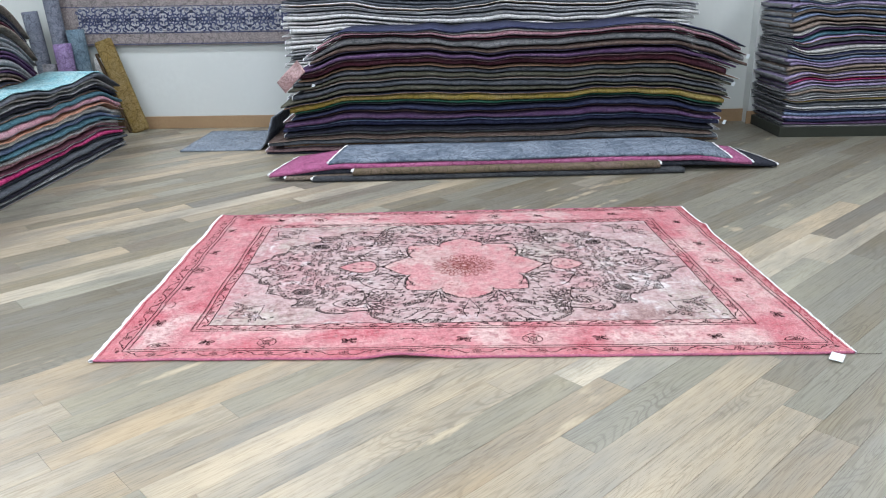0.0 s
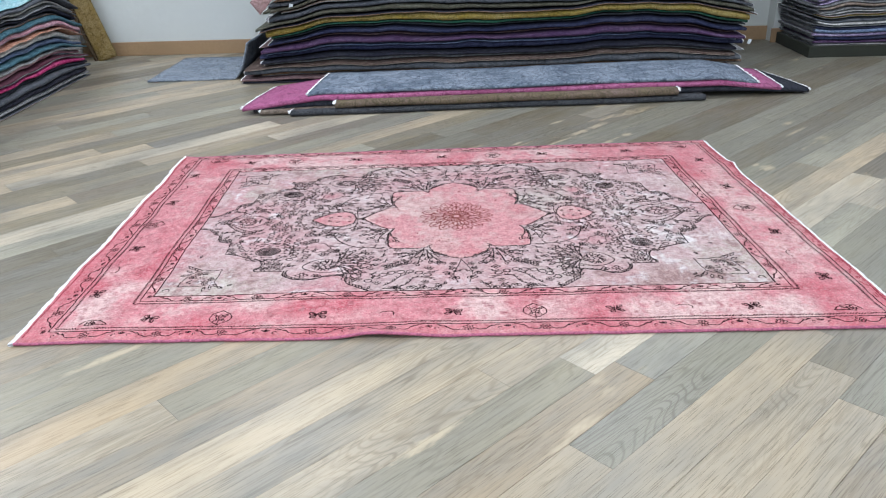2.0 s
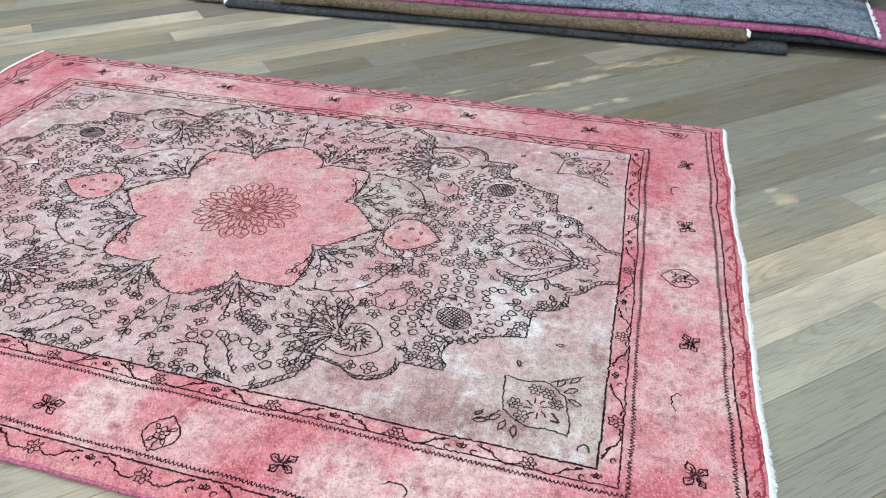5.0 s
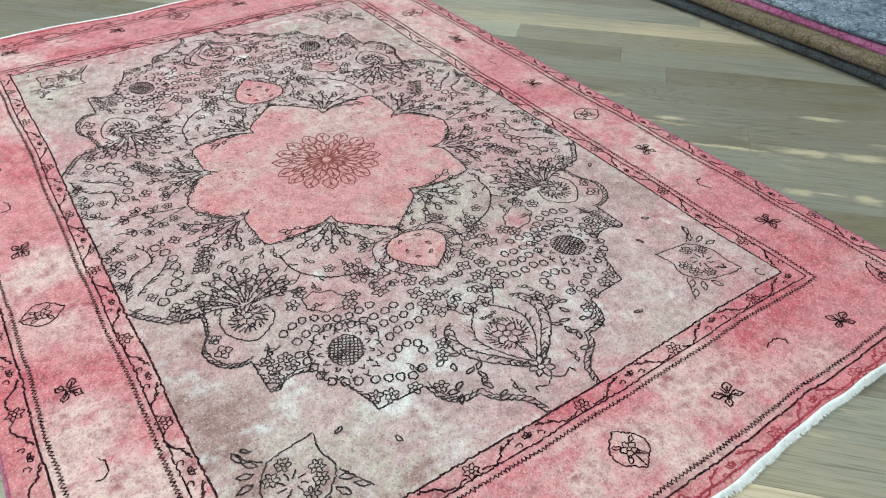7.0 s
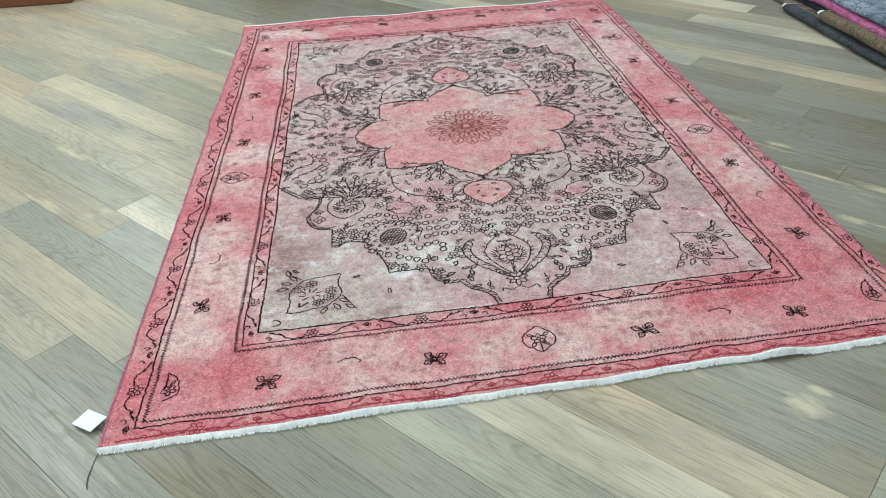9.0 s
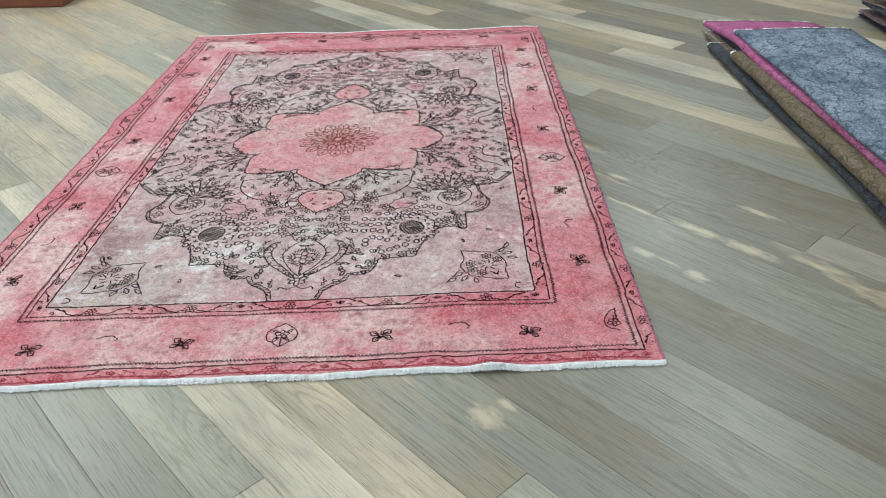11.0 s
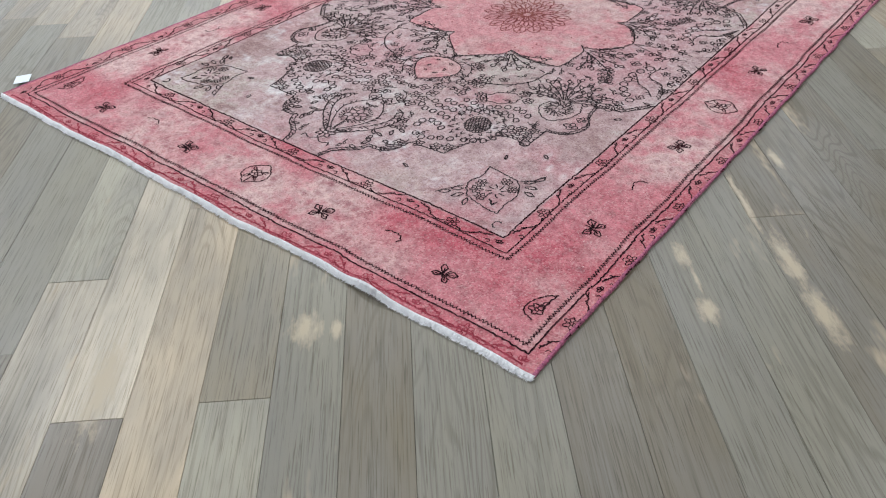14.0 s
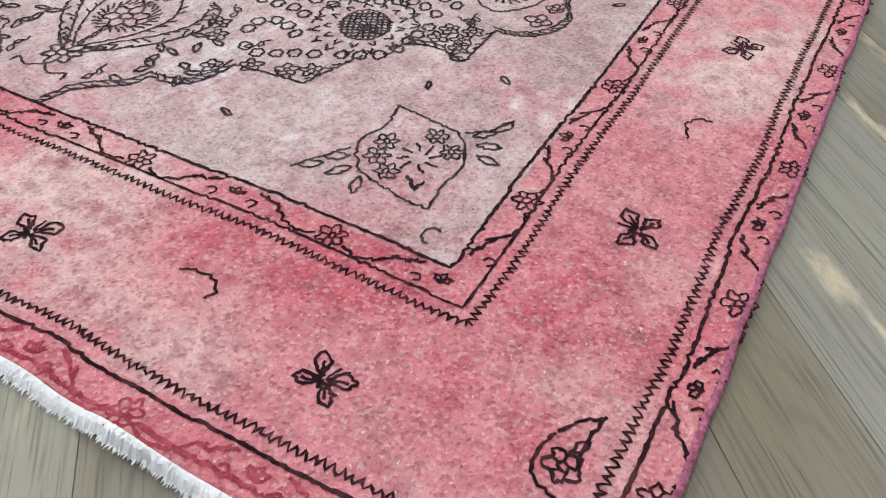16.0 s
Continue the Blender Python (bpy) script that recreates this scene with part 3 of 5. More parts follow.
for k in range(11):
    x0 = -3.32 + 0.27 * k
    for r, lobes in ((0.045, 6), (0.022, 5)):
        wall_stroke([(x0 + r * (1 + 0.25 * math.cos(lobes * t)) * math.cos(t), 1.037 + r * (1 + 0.25 * math.cos(lobes * t)) * math.sin(t)) for t in [i * 0.21 for i in range(31)]], 0.014)
    for sx in (1, -1):
        for sz in (1, -1):
            for cx, cz, r0, turn in ((0.07, 0.055, 0.042, 1.4), (0.115, 0.03, 0.034, 1.2), (0.03, 0.085, 0.025, 1.0)):
                wall_stroke([(x0 + sx * (cx + r0 * (1 - i / 16) * math.cos(turn + i * 0.42)), 1.037 + sz * (cz + r0 * (1 - i / 16) * math.sin(turn + i * 0.42))) for i in range(15)], 0.013)
            for cx, cz in ((0.10, 0.09), (0.132, 0.07), (0.055, 0.012), (0.085, 0.006)):
                wall_stroke([(x0 + sx * (cx + 0.012 * math.cos(t)), 1.037 + sz * (cz + 0.009 * math.sin(t))) for t in [i * 0.8 for i in range(9)]], 0.012)
tagged(mesh_object("floral_band", arab_v, arab_f, NAVYDYE, hung, "navy scrolling vines and palmettes"), kind="stuff")
structure("pillar", box(2.90, 7.98, 0, 3.6, 8.13, CEIL), WALL, "shallow grey painted pillar on the wall")
structure("baseboard_pillar", box(2.884, 7.964, 0, 3.6, 7.98, 0.12, 0.003), SKIRTING, "light brown oak baseboard round the pillar")


# the laid-out rug ---------------------------------------------------------
LEN, WID, THICK = 2.90, 1.96, 0.009
NLc, NRc, FLc, FRc = Vector((-1.338, 3.147)), Vector((1.575, 3.152)), Vector((-1.365, 5.055)), Vector((1.472, 5.145))
MID = (NLc + NRc + FLc + FRc) / 4
CU, CV = 0.02, 0.015


def on_rug(U, V):
    """Rug coordinates, from its middle along its length and width, to the plan."""
    U -= 0.05 * math.exp(-((U + 0.74) / 0.20) ** 2)
    V -= 0.006 * math.exp(-((V - 0.72) / 0.15) ** 2)
    u, v = U / LEN + 0.5, V / WID + 0.5
    return NLc.lerp(NRc, u).lerp(FLc.lerp(FRc, u), v) - MID


def rise(U, V):
    """Height of the pile: gentle waves, with the edge lifted in a few places."""
    h = THICK + 0.0022 * noise.noise((U * 3.1, V * 3.1, 4)) + 0.001 * noise.noise((U * 9, V * 9, 1))
    h += 0.016 * math.exp(-((U + 0.27) / 0.11) ** 2 - ((V + 0.99) / 0.05) ** 2)
    h += 0.014 * math.exp(-((U - 1.46) / 0.05) ** 2 - ((V - 0.57) / 0.05) ** 2)
    h += 0.010 * math.exp(-((U + 1.46) / 0.05) ** 2) * (0.5 + 0.5 * math.sin(V * 9))
    return h


def edge_wave(U, V):
    """Small unevenness of the rug's outline."""
    du = 0.010 * noise.noise((V * 4, 1, 0)) + 0.004 * noise.noise((V * 13, 2, 0))
    dv = 0.007 * noise.noise((U * 3, 7, 0)) + 0.0045 * noise.noise((U * 11, 3, 0))
    return (U + du * (abs(U) / 1.45) ** 8, V + dv * (abs(V) / 0.98) ** 8)


def spline(pts, step=0.006, closed=False):
    """Catmull-Rom curve through a few points, as close-set samples."""
    P = [Vector(p) for p in pts]
    n = len(P)
    out = []
    for i in range(n if closed else n - 1):
        if closed:
            p0, p1, p2, p3 = P[i - 1], P[i], P[(i + 1) % n], P[(i + 2) % n]
        else:
            p0, p1, p2, p3 = P[max(i - 1, 0)], P[i], P[i + 1], P[min(i + 2, n - 1)]
        m = max(2, int((p2 - p1).length / step))
        for k in range(m):
            t = k / m
            out.append(0.5 * (2 * p1 + (p2 - p0) * t + (2 * p0 - 5 * p1 + 4 * p2 - p3) * t * t + (3 * p1 - p0 - 3 * p2 + p3) * t ** 3))
    out.append(P[0].copy() if closed else P[-1])
    return out


# one quarter of the design, in distances from its middle
MED_V = [(0, 0.425), (0.04, 0.413), (0.076, 0.387), (0.107, 0.359), (0.12, 0.323), (0.122, 0.299)]
MED_D = [(0.122, 0.299), (0.142, 0.320), (0.176, 0.323), (0.217, 0.320), (0.262, 0.319), (0.285, 0.308)]
MED_E = [(0.285, 0.308), (0.291, 0.277), (0.29, 0.228), (0.286, 0.178), (0.265, 0.123)]
MED_U = [(0.265, 0.123), (0.293, 0.122), (0.315, 0.108), (0.346, 0.074), (0.384, 0.03), (0.412, 0)]
PENDANT = [(0.437, 0), (0.448, 0.048), (0.47, 0.074), (0.50, 0.083), (0.535, 0.07), (0.57, 0.042), (0.607, 0)]
OUTER = [[(0.335, 0.685), (0.373, 0.662), (0.428, 0.619)], [(0.428, 0.619), (0.432, 0.58), (0.427, 0.55)],
         [(0.427, 0.55), (0.472, 0.555), (0.518, 0.566), (0.548, 0.584), (0.577, 0.584), (0.611, 0.571), (0.634, 0.548), (0.642, 0.52), (0.638, 0.503)],
         [(0.638, 0.503), (0.692, 0.502), (0.744, 0.502)], [(0.744, 0.502), (0.747, 0.482), (0.733, 0.469), (0.728, 0.441), (0.737, 0.41)],
         [(0.80, 0.37), (0.874, 0.346), (0.904, 0.340)], [(0.904, 0.340), (0.904, 0.302), (0.910, 0.229)],
         [(0.910, 0.229), (0.939, 0.228), (0.977, 0.211), (0.991, 0.179), (0.992, 0.151)],
         [(0.992, 0.151), (1.021, 0.136), (1.041, 0.107), (1.065, 0.081), (1.108, 0.071)]]
CARTOUCHE = [(0.882, 0.479), (0.887, 0.536), (0.894, 0.582), (0.925, 0.607), (0.961, 0.618), (0.989, 0.611), (1.04, 0.616), (1.039, 0.577), (1.022, 0.51), (0.974, 0.477), (0.926, 0.488)]
F_A, F_B = 1.108, 0.685      # field edge
B_A, B_B = 1.150, 0.722      # outer line of the inner vine band
Z_A, Z_B = 1.168, 0.738      # inner zigzag
Y_A, Y_B = 1.368, 0.911      # outer zigzag
L_A, L_B = 1.386, 0.928      # line before the outer vine band

# dye of the pile, vertex by vertex
NU, NV = 415, 281
gu, gv = np.linspace(-LEN / 2, LEN / 2, NU), np.linspace(-WID / 2, WID / 2, NV)
UU, VV = np.meshgrid(gu, gv)
AA, BB = np.abs(UU - CU), np.abs(VV - CV)


def inside(poly, X, Y):
    hit = np.zeros(X.shape, bool)
    for (x0, y0), (x1, y1) in zip(poly, poly[1:] + poly[:1]):
        cross = (y0 > Y) != (y1 > Y)
        with np.errstate(divide="ignore", invalid="ignore"):
            hit ^= cross & (X < (x1 - x0) * (Y - y0) / (y1 - y0 if y1 != y0 else 1e-9) + x0)
    return hit


def cloud(scale, seed):
    return np.array([[noise.noise((u * scale, v * scale, seed)) for u in gu] for v in gv])


def dyed(base, other, f):
    f = np.clip(f, 0, 1)[..., None]
    return base * (1 - f) + np.array(other) * f


def spot(u, v, ru, rv):
    return np.exp(-((UU - u) / ru) ** 2 - ((VV - v) / rv) ** 2)


n1, n2, n3, n4, n5 = cloud(2.3, 1.7), cloud(7.5, 8.2), cloud(22.0, 3.3), cloud(60.0, 5.1), cloud(3.1, 22.0)
mott = 1.3 * n2 + 1.2 * n3 + 0.9 * n4
med_poly = [tuple(p) for piece in (MED_V, MED_D, MED_E, MED_U) for p in spline(piece)] + [(0, 0)]
pend_poly = [tuple(p) for p in spline(PENDANT)] + [(0.44, 0)]
out_poly = [tuple(p) for piece in OUTER for p in spline(piece)] + [(1.1, 0), (0, 0), (0, 0.68)]
in_field = (AA < F_A) & (BB < F_B)
in_med = inside(med_poly, AA, BB)
in_pend = inside(pend_poly, AA, BB)
in_out = inside(out_poly, AA, BB)
dye = np.empty((NV, NU, 3))
dye[:] = (0.60, 0.215, 0.245)
pale_border = 0.8 * spot(0.74, -0.84, 0.13, 0.12) + 0.5 * spot(0.2, -0.86, 0.12, 0.08) + 0.4 * spot(0.5, 0.84, 0.25, 0.08) - 0.5 * spot(1.35, -0.85, 0.25, 0.2) - 0.4 * spot(-1.3, -0.5, 0.2, 0.6) - 0.35 * spot(1.25, 0.6, 0.2, 0.25) + 0.5 * spot(1.3, 0.1, 0.12, 0.25) + 0.3 * spot(0.2, -0.84, 1.2, 0.1)
dye = dyed(dye, (0.68, 0.49, 0.46), 0.26 + 1.0 * n1 + 1.0 * n2 + 0.8 * n3 + 0.6 * n4 + 1.0 * pale_border - 0.04)
dye = dyed(dye, (0.54, 0.10, 0.14), 1.5 * n5 - 0.16 + 0.08 * spot(1.3, 0.3, 0.2, 0.8) - 0.8 * n2 + 0.9 * n3 + 0.8 * n4 - 0.6 * pale_border)
dye = dyed(dye, (0.36, 0.14, 0.16), 1.1 * n3 + 1.0 * n4 - 0.34)
band = (AA > L_A) | (BB > L_B)
dye[band] = dyed(dye, (0.58, 0.13, 0.165), np.full((NV, NU), 0.55))[band]
field = np.empty((NV, NU, 3))
field[:] = (0.545, 0.415, 0.41)
field = dyed(field, (0.49, 0.46, 0.395), 0.06 + 1.8 * n1 + mott + 0.6 * spot(1.0, -0.1, 0.3, 0.7) + 0.3 * spot(-1.0, 0, 0.3, 0.7))
field = dyed(field, (0.53, 0.265, 0.285), 1.9 * n5 + 1.1 * n2 + 1.0 * n3 + 0.6 * n4 + 0.30 * spot(-0.2, 0.0, 0.7, 0.8) + 0.35 * spot(-0.9, 0, 0.4, 0.7) + 0.3 * spot(0.75, 0.58, 0.25, 0.12) - 0.03)
field = dyed(field, (0.33, 0.215, 0.20), 0.95 * spot(0.82, -0.62, 0.3, 0.13) + 0.5 * spot(-0.85, -0.58, 0.3, 0.1) + 0.6 * spot(0.62, 0.62, 0.15, 0.1) + 2.8 * n3 * n1 + 1.8 * n4 * n2 + 0.6 * n3 - 0.5 * n2 - 0.06)
field = dyed(field, (0.72, 0.73, 0.72), 0.9 * spot(0.95, -0.26, 0.1, 0.06) + 0.7 * spot(0.98, 0.2, 0.07, 0.06) + 0.5 * spot(-0.85, -0.45, 0.06, 0.05) + 0.45 * spot(0.85, -0.1, 0.25, 0.5) + 0.9 * n2 + 1.0 * n3 + 0.7 * n4 - 0.34)
field[in_out & ~in_med] = dyed(field, (0.50, 0.43, 0.42), np.full((NV, NU), 0.3))[in_out & ~in_med]
tint = 0.85 * np.exp(-((AA - 0.555) / 0.045) ** 2 - ((BB - 0.29) / 0.04) ** 2) + 0.6 * np.exp(-((AA - 0.55) / 0.07) ** 2 - ((BB - 0.545) / 0.04) ** 2) + 0.4 * np.exp(-((AA - 0.89) / 0.06) ** 2 - (BB / 0.06) ** 2) + 0.4 * np.exp(-((AA - 0.08) / 0.1) ** 2 - ((BB - 0.52) / 0.08) ** 2)
field = dyed(field, (0.54, 0.235, 0.26), tint * (0.8 + 1.2 * n2))
dye[in_field] = field[in_field]
heart = np.empty((NV, NU, 3))
heart[:] = (0.615, 0.275, 0.29)
heart = dyed(heart, (0.60, 0.43, 0.40), 0.26 + 1.7 * cloud(3.7, 41.0) + 0.9 * mott)
heart = dyed(heart, (0.56, 0.15, 0.18), 0.6 * spot(0.3, 0.1, 0.08, 0.1) + 0.5 * spot(-0.05, 0.36, 0.15, 0.06) + 0.5 * spot(0.05, -0.35, 0.1, 0.06) + 0.5 * n2 + 0.3 * n4 - 0.05)
dye[in_med] = heart[in_med]
dye[in_pend] = dyed(heart, (0.58, 0.20, 0.23), 0.08 + 0.22 * np.sign(-UU) + 1.2 * n3)[in_pend]


lum = dye @ np.array((0.3, 0.55, 0.15))
dye = dye * 0.94 + lum[..., None] * 0.06
dye *= 0.975


def pile_material():
    m, nt, b = nodes_of("overdyed_wool")
    at = nt.nodes.new("ShaderNodeAttribute")
    at.attribute_name = "dye"
    tc = nt.nodes.new("ShaderNodeTexCoord").outputs["Object"]
    weft = noisy(nt, tc, 1.0, 4, 0.7, (120, 22, 1))
    grain = noisy(nt, tc, 330.0, 2, 0.7)
    blot = noisy(nt, tc, 34.0, 5, 0.7)
    dark = mixer(nt, 1.0, at.outputs["Color"], (0.66, 0.56, 0.59), "MULTIPLY")
    c = mixer(nt, ramp(nt, blot, 0.40, 0.68), at.outputs["Color"], dark)
    pale = mixer(nt, 0.25, at.outputs["Color"], (0.62, 0.54, 0.52))
    c = mixer(nt, ramp(nt, weft, 0.54, 0.85), c, pale)
    c = mixer(nt, ramp(nt, grain, 0.52, 0.8), c, dark)
    knots = nt.nodes.new("ShaderNodeTexVoronoi")
    knots.inputs["Scale"].default_value = 270.0
    nt.links.new(tc, knots.inputs["Vector"])
    sep = nt.nodes.new("ShaderNodeSeparateColor")
    nt.links.new(knots.outputs["Color"], sep.inputs[0])
    deep = mixer(nt, 1.0, c, (0.68, 0.58, 0.60), "MULTIPLY")
    c = mixer(nt, ramp(nt, sep.outputs[0], 0.56, 1.0), c, deep)
    bright = mixer(nt, 0.30, c, (0.70, 0.55, 0.52))
    c = mixer(nt, ramp(nt, sep.outputs[1], 0.68, 1.0), c, bright)
    brushed = noisy(nt, tc, 1.0, 5, 0.75, (26.0, 60.0, 1.0))
    c = mixer(nt, ramp(nt, brushed, 0.56, 0.86), c, mixer(nt, 0.45, c, (0.70, 0.60, 0.57)))
    worn_dark = noisy(nt, tc, 1.0, 5, 0.75, (48.0, 20.0, 1.0))
    c = mixer(nt, ramp(nt, worn_dark, 0.58, 0.85), c, deep)
    speck = noisy(nt, tc, 190.0, 1, 0.5)
    c = mixer(nt, ramp(nt, speck, 0.68, 0.82), c, (0.66, 0.48, 0.47))
    nt.links.new(c, b.inputs["Base Color"])
    b.inputs["Roughness"].default_value = 0.92
    b.inputs["Specular IOR Level"].default_value = 0.2
    b.inputs["Sheen Weight"].default_value = 0.28
    b.inputs["Sheen Roughness"].default_value = 0.4
    b.inputs["Sheen Tint"].default_value = (1.0, 0.86, 0.90, 1)
    bumped(nt, b, knots.outputs["Distance"], 0.6, 0.002)
    return m


def ink(name, color, faded):
    m, nt, b = nodes_of(name)
    tc = nt.nodes.new("ShaderNodeTexCoord").outputs["Object"]
    wear, fine = noisy(nt, tc, 55.0, 4, 0.7), noisy(nt, tc, 420.0, 2)
    c = mixer(nt, ramp(nt, wear, 0.44, 0.70), color, faded)
    c = mixer(nt, ramp(nt, fine, 0.5, 0.8), c, tuple(q * 2.2 for q in color))
    nt.links.new(c, b.inputs["Base Color"])
    b.inputs["Roughness"].default_value = 0.95
    b.inputs["Specular IOR Level"].default_value = 0.05
    bumped(nt, b, fine, 0.5, 0.002)
    return m


INK_DARK = ink("outline_wool_dark", (0.013, 0.006, 0.008), (0.085, 0.032, 0.036))
INK_FIELD = ink("outline_wool_field", (0.018, 0.014, 0.016), (0.115, 0.09, 0.09))
INK_BROWN = ink("outline_wool_brown", (0.16, 0.045, 0.045), (0.28, 0.11, 0.09))
INK_WINE = ink("outline_wool_wine", (0.20, 0.03, 0.045), (0.42, 0.09, 0.12))
SELVEDGE = plain("selvedge_wool", (0.50, 0.15, 0.25), 0.95, 0.8, 170, 0.6, 0.003)
PILE = pile_material()

verts = []
for j, v in enumerate(gv):
    for i, u in enumerate(gu):
        verts.append((*on_rug(*edge_wave(u, v)), rise(u, v)))
faces = [(j * NU + i, j * NU + i + 1, (j + 1) * NU + i + 1, (j + 1) * NU + i) for j in range(NV - 1) for i in range(NU - 1)]
rim = [i for i in range(NU)] + [j * NU + NU - 1 for j in range(1, NV)] + [(NV - 1) * NU + i for i in range(NU - 2, -1, -1)] + [j * NU for j in range(NV - 2, 0, -1)]
base0 = len(verts)
for r in rim:
    x, y, z = verts[r]
    verts.append((x, y, max(0.0008, z - THICK)))
for k in range(len(rim)):
    q = (k + 1) % len(rim)
    faces.append((rim[q], rim[k], base0 + k, base0 + q))
rug = mesh_object("area_rug", verts, faces, PILE, smooth=True)
attr = rug.data.color_attributes.new("dye", "FLOAT_COLOR", "POINT")
cols = np.ones((len(verts), 4), np.float32)
cols[:NU * NV, :3] = dye.reshape(-1, 3)
cols[NU * NV:, :3] = (0.42, 0.07, 0.12)
attr.data.foreach_set("color", cols.ravel())
rug.location = (*MID, 0)
tagged(rug, "worn pink overdyed vintage rug with black floral outlines", "rug")


KNOT = random.Random(64)


class Strokes:
    """Raised outline wool: ribbons that follow the pile."""

    def __init__(self, name, material, label, kind=""):
        self.kind, self.name, self.material, self.label = kind, name, material, label
        self.v, self.f, self.log = [], [], []

    def line(self, pts, w=0.0048, quads=True, wobble=0.0019):
        if quads:
            self.log += [tuple(p) for p in pts]
        for sx in ((1, -1) if quads else (1,)):
            for sy in ((1, -1) if quads else (1,)):
                self.ribbon([(CU + sx * a, CV + sy * b) for a, b in pts] if quads else pts, w, wobble)

    def ribbon(self, pts, w, wobble):
        fine = [Vector(pts[0])]
        for p, q in zip(pts, pts[1:]):
            p, q = Vector(p), Vector(q)
            m = max(1, int((q - p).length / 0.0034))
            fine += [p.lerp(q, k / m) for k in range(1, m + 1)]
        P = []
        for p in fine:
            U, V = p
            U += 0.007 * noise.noise((U * 5, V * 5, 11)) + wobble * noise.noise((U * 130, V * 130, 2)) + 0.0006 * KNOT.uniform(-1, 1)
            V += 0.007 * noise.noise((U * 5, V * 5, 31)) + wobble * noise.noise((U * 130, V * 130, 5)) + 0.0006 * KNOT.uniform(-1, 1)
            # drawn knot by knot
            U += 0.85 * (round(U / 0.0032) * 0.0032 - U)
            V += 0.85 * (round(V / 0.0032) * 0.0032 - V)
            P.append(Vector((U, V)))
        P = [p for i, p in enumerate(P) if i == 0 or (p - P[i - 1]).length > 1e-5]
        if len(P) < 2:
            return
        base = len(self.v)
        for i, p in enumerate(P):
            d = P[min(i + 1, len(P) - 1)] - P[max(i - 1, 0)]
            d = Vector((1, 0)) if d.length < 1e-7 else d.normalized()
            side = Vector((-d.y, d.x)) * w * 0.455
            for q in (p + side * KNOT.uniform(0.5, 1.3), p - side * KNOT.uniform(0.5, 1.3)):
                self.v.append((*on_rug(*edge_wave(q.x, q.y)), rise(q.x, q.y) + 0.0007))
        for i in range(len(P) - 1):
            a = base + 2 * i
            self.f.append((a + 1, a + 3, a + 2, a))

    def done(self):
        return tagged(mesh_object(self.name, self.v, self.f, self.material, rug, self.label), kind=self.kind)


def ring(c, r, n=6, squash=1.0, turn=0.0, lobes=0, depth=0.0, m=None):
    m = m or max(n, 6 * max(lobes, 1))
    out = []
    for k in range(m + 1):
        t = 2 * math.pi * k / m
        q = r * (1 + depth * math.cos(lobes * t))
        x, y = q * math.cos(t), q * squash * math.sin(t)
        out.append((c[0] + x * math.cos(turn) - y * math.sin(turn), c[1] + x * math.sin(turn) + y * math.cos(turn)))
    return out


def leaf(p, ang, length=0.03, width=0.012):
    """Pointed closed leaf that starts at p."""
    out = []
    for k in range(9):
        t = 2 * math.pi * k / 8
        x, y = length * (t / math.pi if t <= math.pi else 2 - t / math.pi), width / 2 * math.sin(t)
        out.append((p[0] + x * math.cos(ang) - y * math.sin(ang), p[1] + x * math.sin(ang) + y * math.cos(ang)))
    return out


def polar(p, ang, r):
    return (p[0] + r * math.cos(ang), p[1] + r * math.sin(ang))


def spray(st, base, mid, spread, count, length, buds, rnd, w=0.0046, quads=True):
    """Fan of curved branches set with fat buds on both sides."""
    for k in range(count):
        f = k / (count - 1) - 0.5
        ang = radians(mid + spread * f)
        L = length * (1 - 0.3 * abs(f)) * rnd.uniform(0.85, 1.1)
        bend = 0.9 * f + rnd.uniform(-0.15, 0.15)
        pts = spline([polar(base, ang - bend * (1 - s), L * s) for s in (0.15, 0.45, 0.75, 1.0)], 0.01)
        st.line(pts, w, quads)
        st.line(leaf(tuple(pts[-1]), ang + bend * 0.4, 0.026, 0.014), w, quads)
        for b in range(buds + 1):
            s = 0.42 + 0.5 * b / max(1, buds)
            side = 1 if (k + b) % 2 else -1
            p = tuple(pts[min(len(pts) - 1, int(s * (len(pts) - 1)))])
            st.line(leaf(p, ang + side * rnd.uniform(0.5, 0.85), 0.023 * rnd.uniform(0.85, 1.15), 0.013), w, quads)


def chain(st, pts, r=0.0125, quads=True, w=0.0048):
    P = spline(pts, 0.004)
    run, nxt = 0.0, 0.0
    for i in range(1, len(P)):
        run += (P[i] - P[i - 1]).length
        if run >= nxt:
            st.line(ring(P[i], r, 6, 0.85, random.Random(i).uniform(0, 1)), w, quads)
            nxt = run + r * 2.12


def flower(st, c, r, lobes=5, quads=True, w=0.0042, turn=0.0):
    st.line(ring(c, r, lobes=lobes, depth=0.24, turn=turn), w, quads)
    st.line(ring(c, r * 0.35, 5), w, quads)
    for k in range(lobes):
        t = turn + 2 * math.pi * (k + 0.5) / lobes
        st.line([polar(c, t, r * 0.35), polar(c, t, r * 0.8)], w * 0.8, quads)


def trefoil(st, c, r, ang, quads=True):
    for d in (-0.9, 0, 0.9):
        st.line(leaf(c, ang + d, r, r * 0.5), 0.004, quads)


def serrate(st, pts, size=0.016, gap=0.014, side=1, skip=0.0, rnd=random.Random(3)):
    """Short slanting hairs along one side of a curve."""
    run = 0.0
    for p, q in zip(pts, pts[1:]):
        d = q - p
        run += d.length
        if run > gap:
            run = 0.0
            if rnd.random() < skip:
                continue
            ang = math.atan2(d.y, d.x) + side * rnd.uniform(0.5, 0.9)
            st.line([tuple(p), polar(p, ang, size * rnd.uniform(0.7, 1.2))], 0.0042)


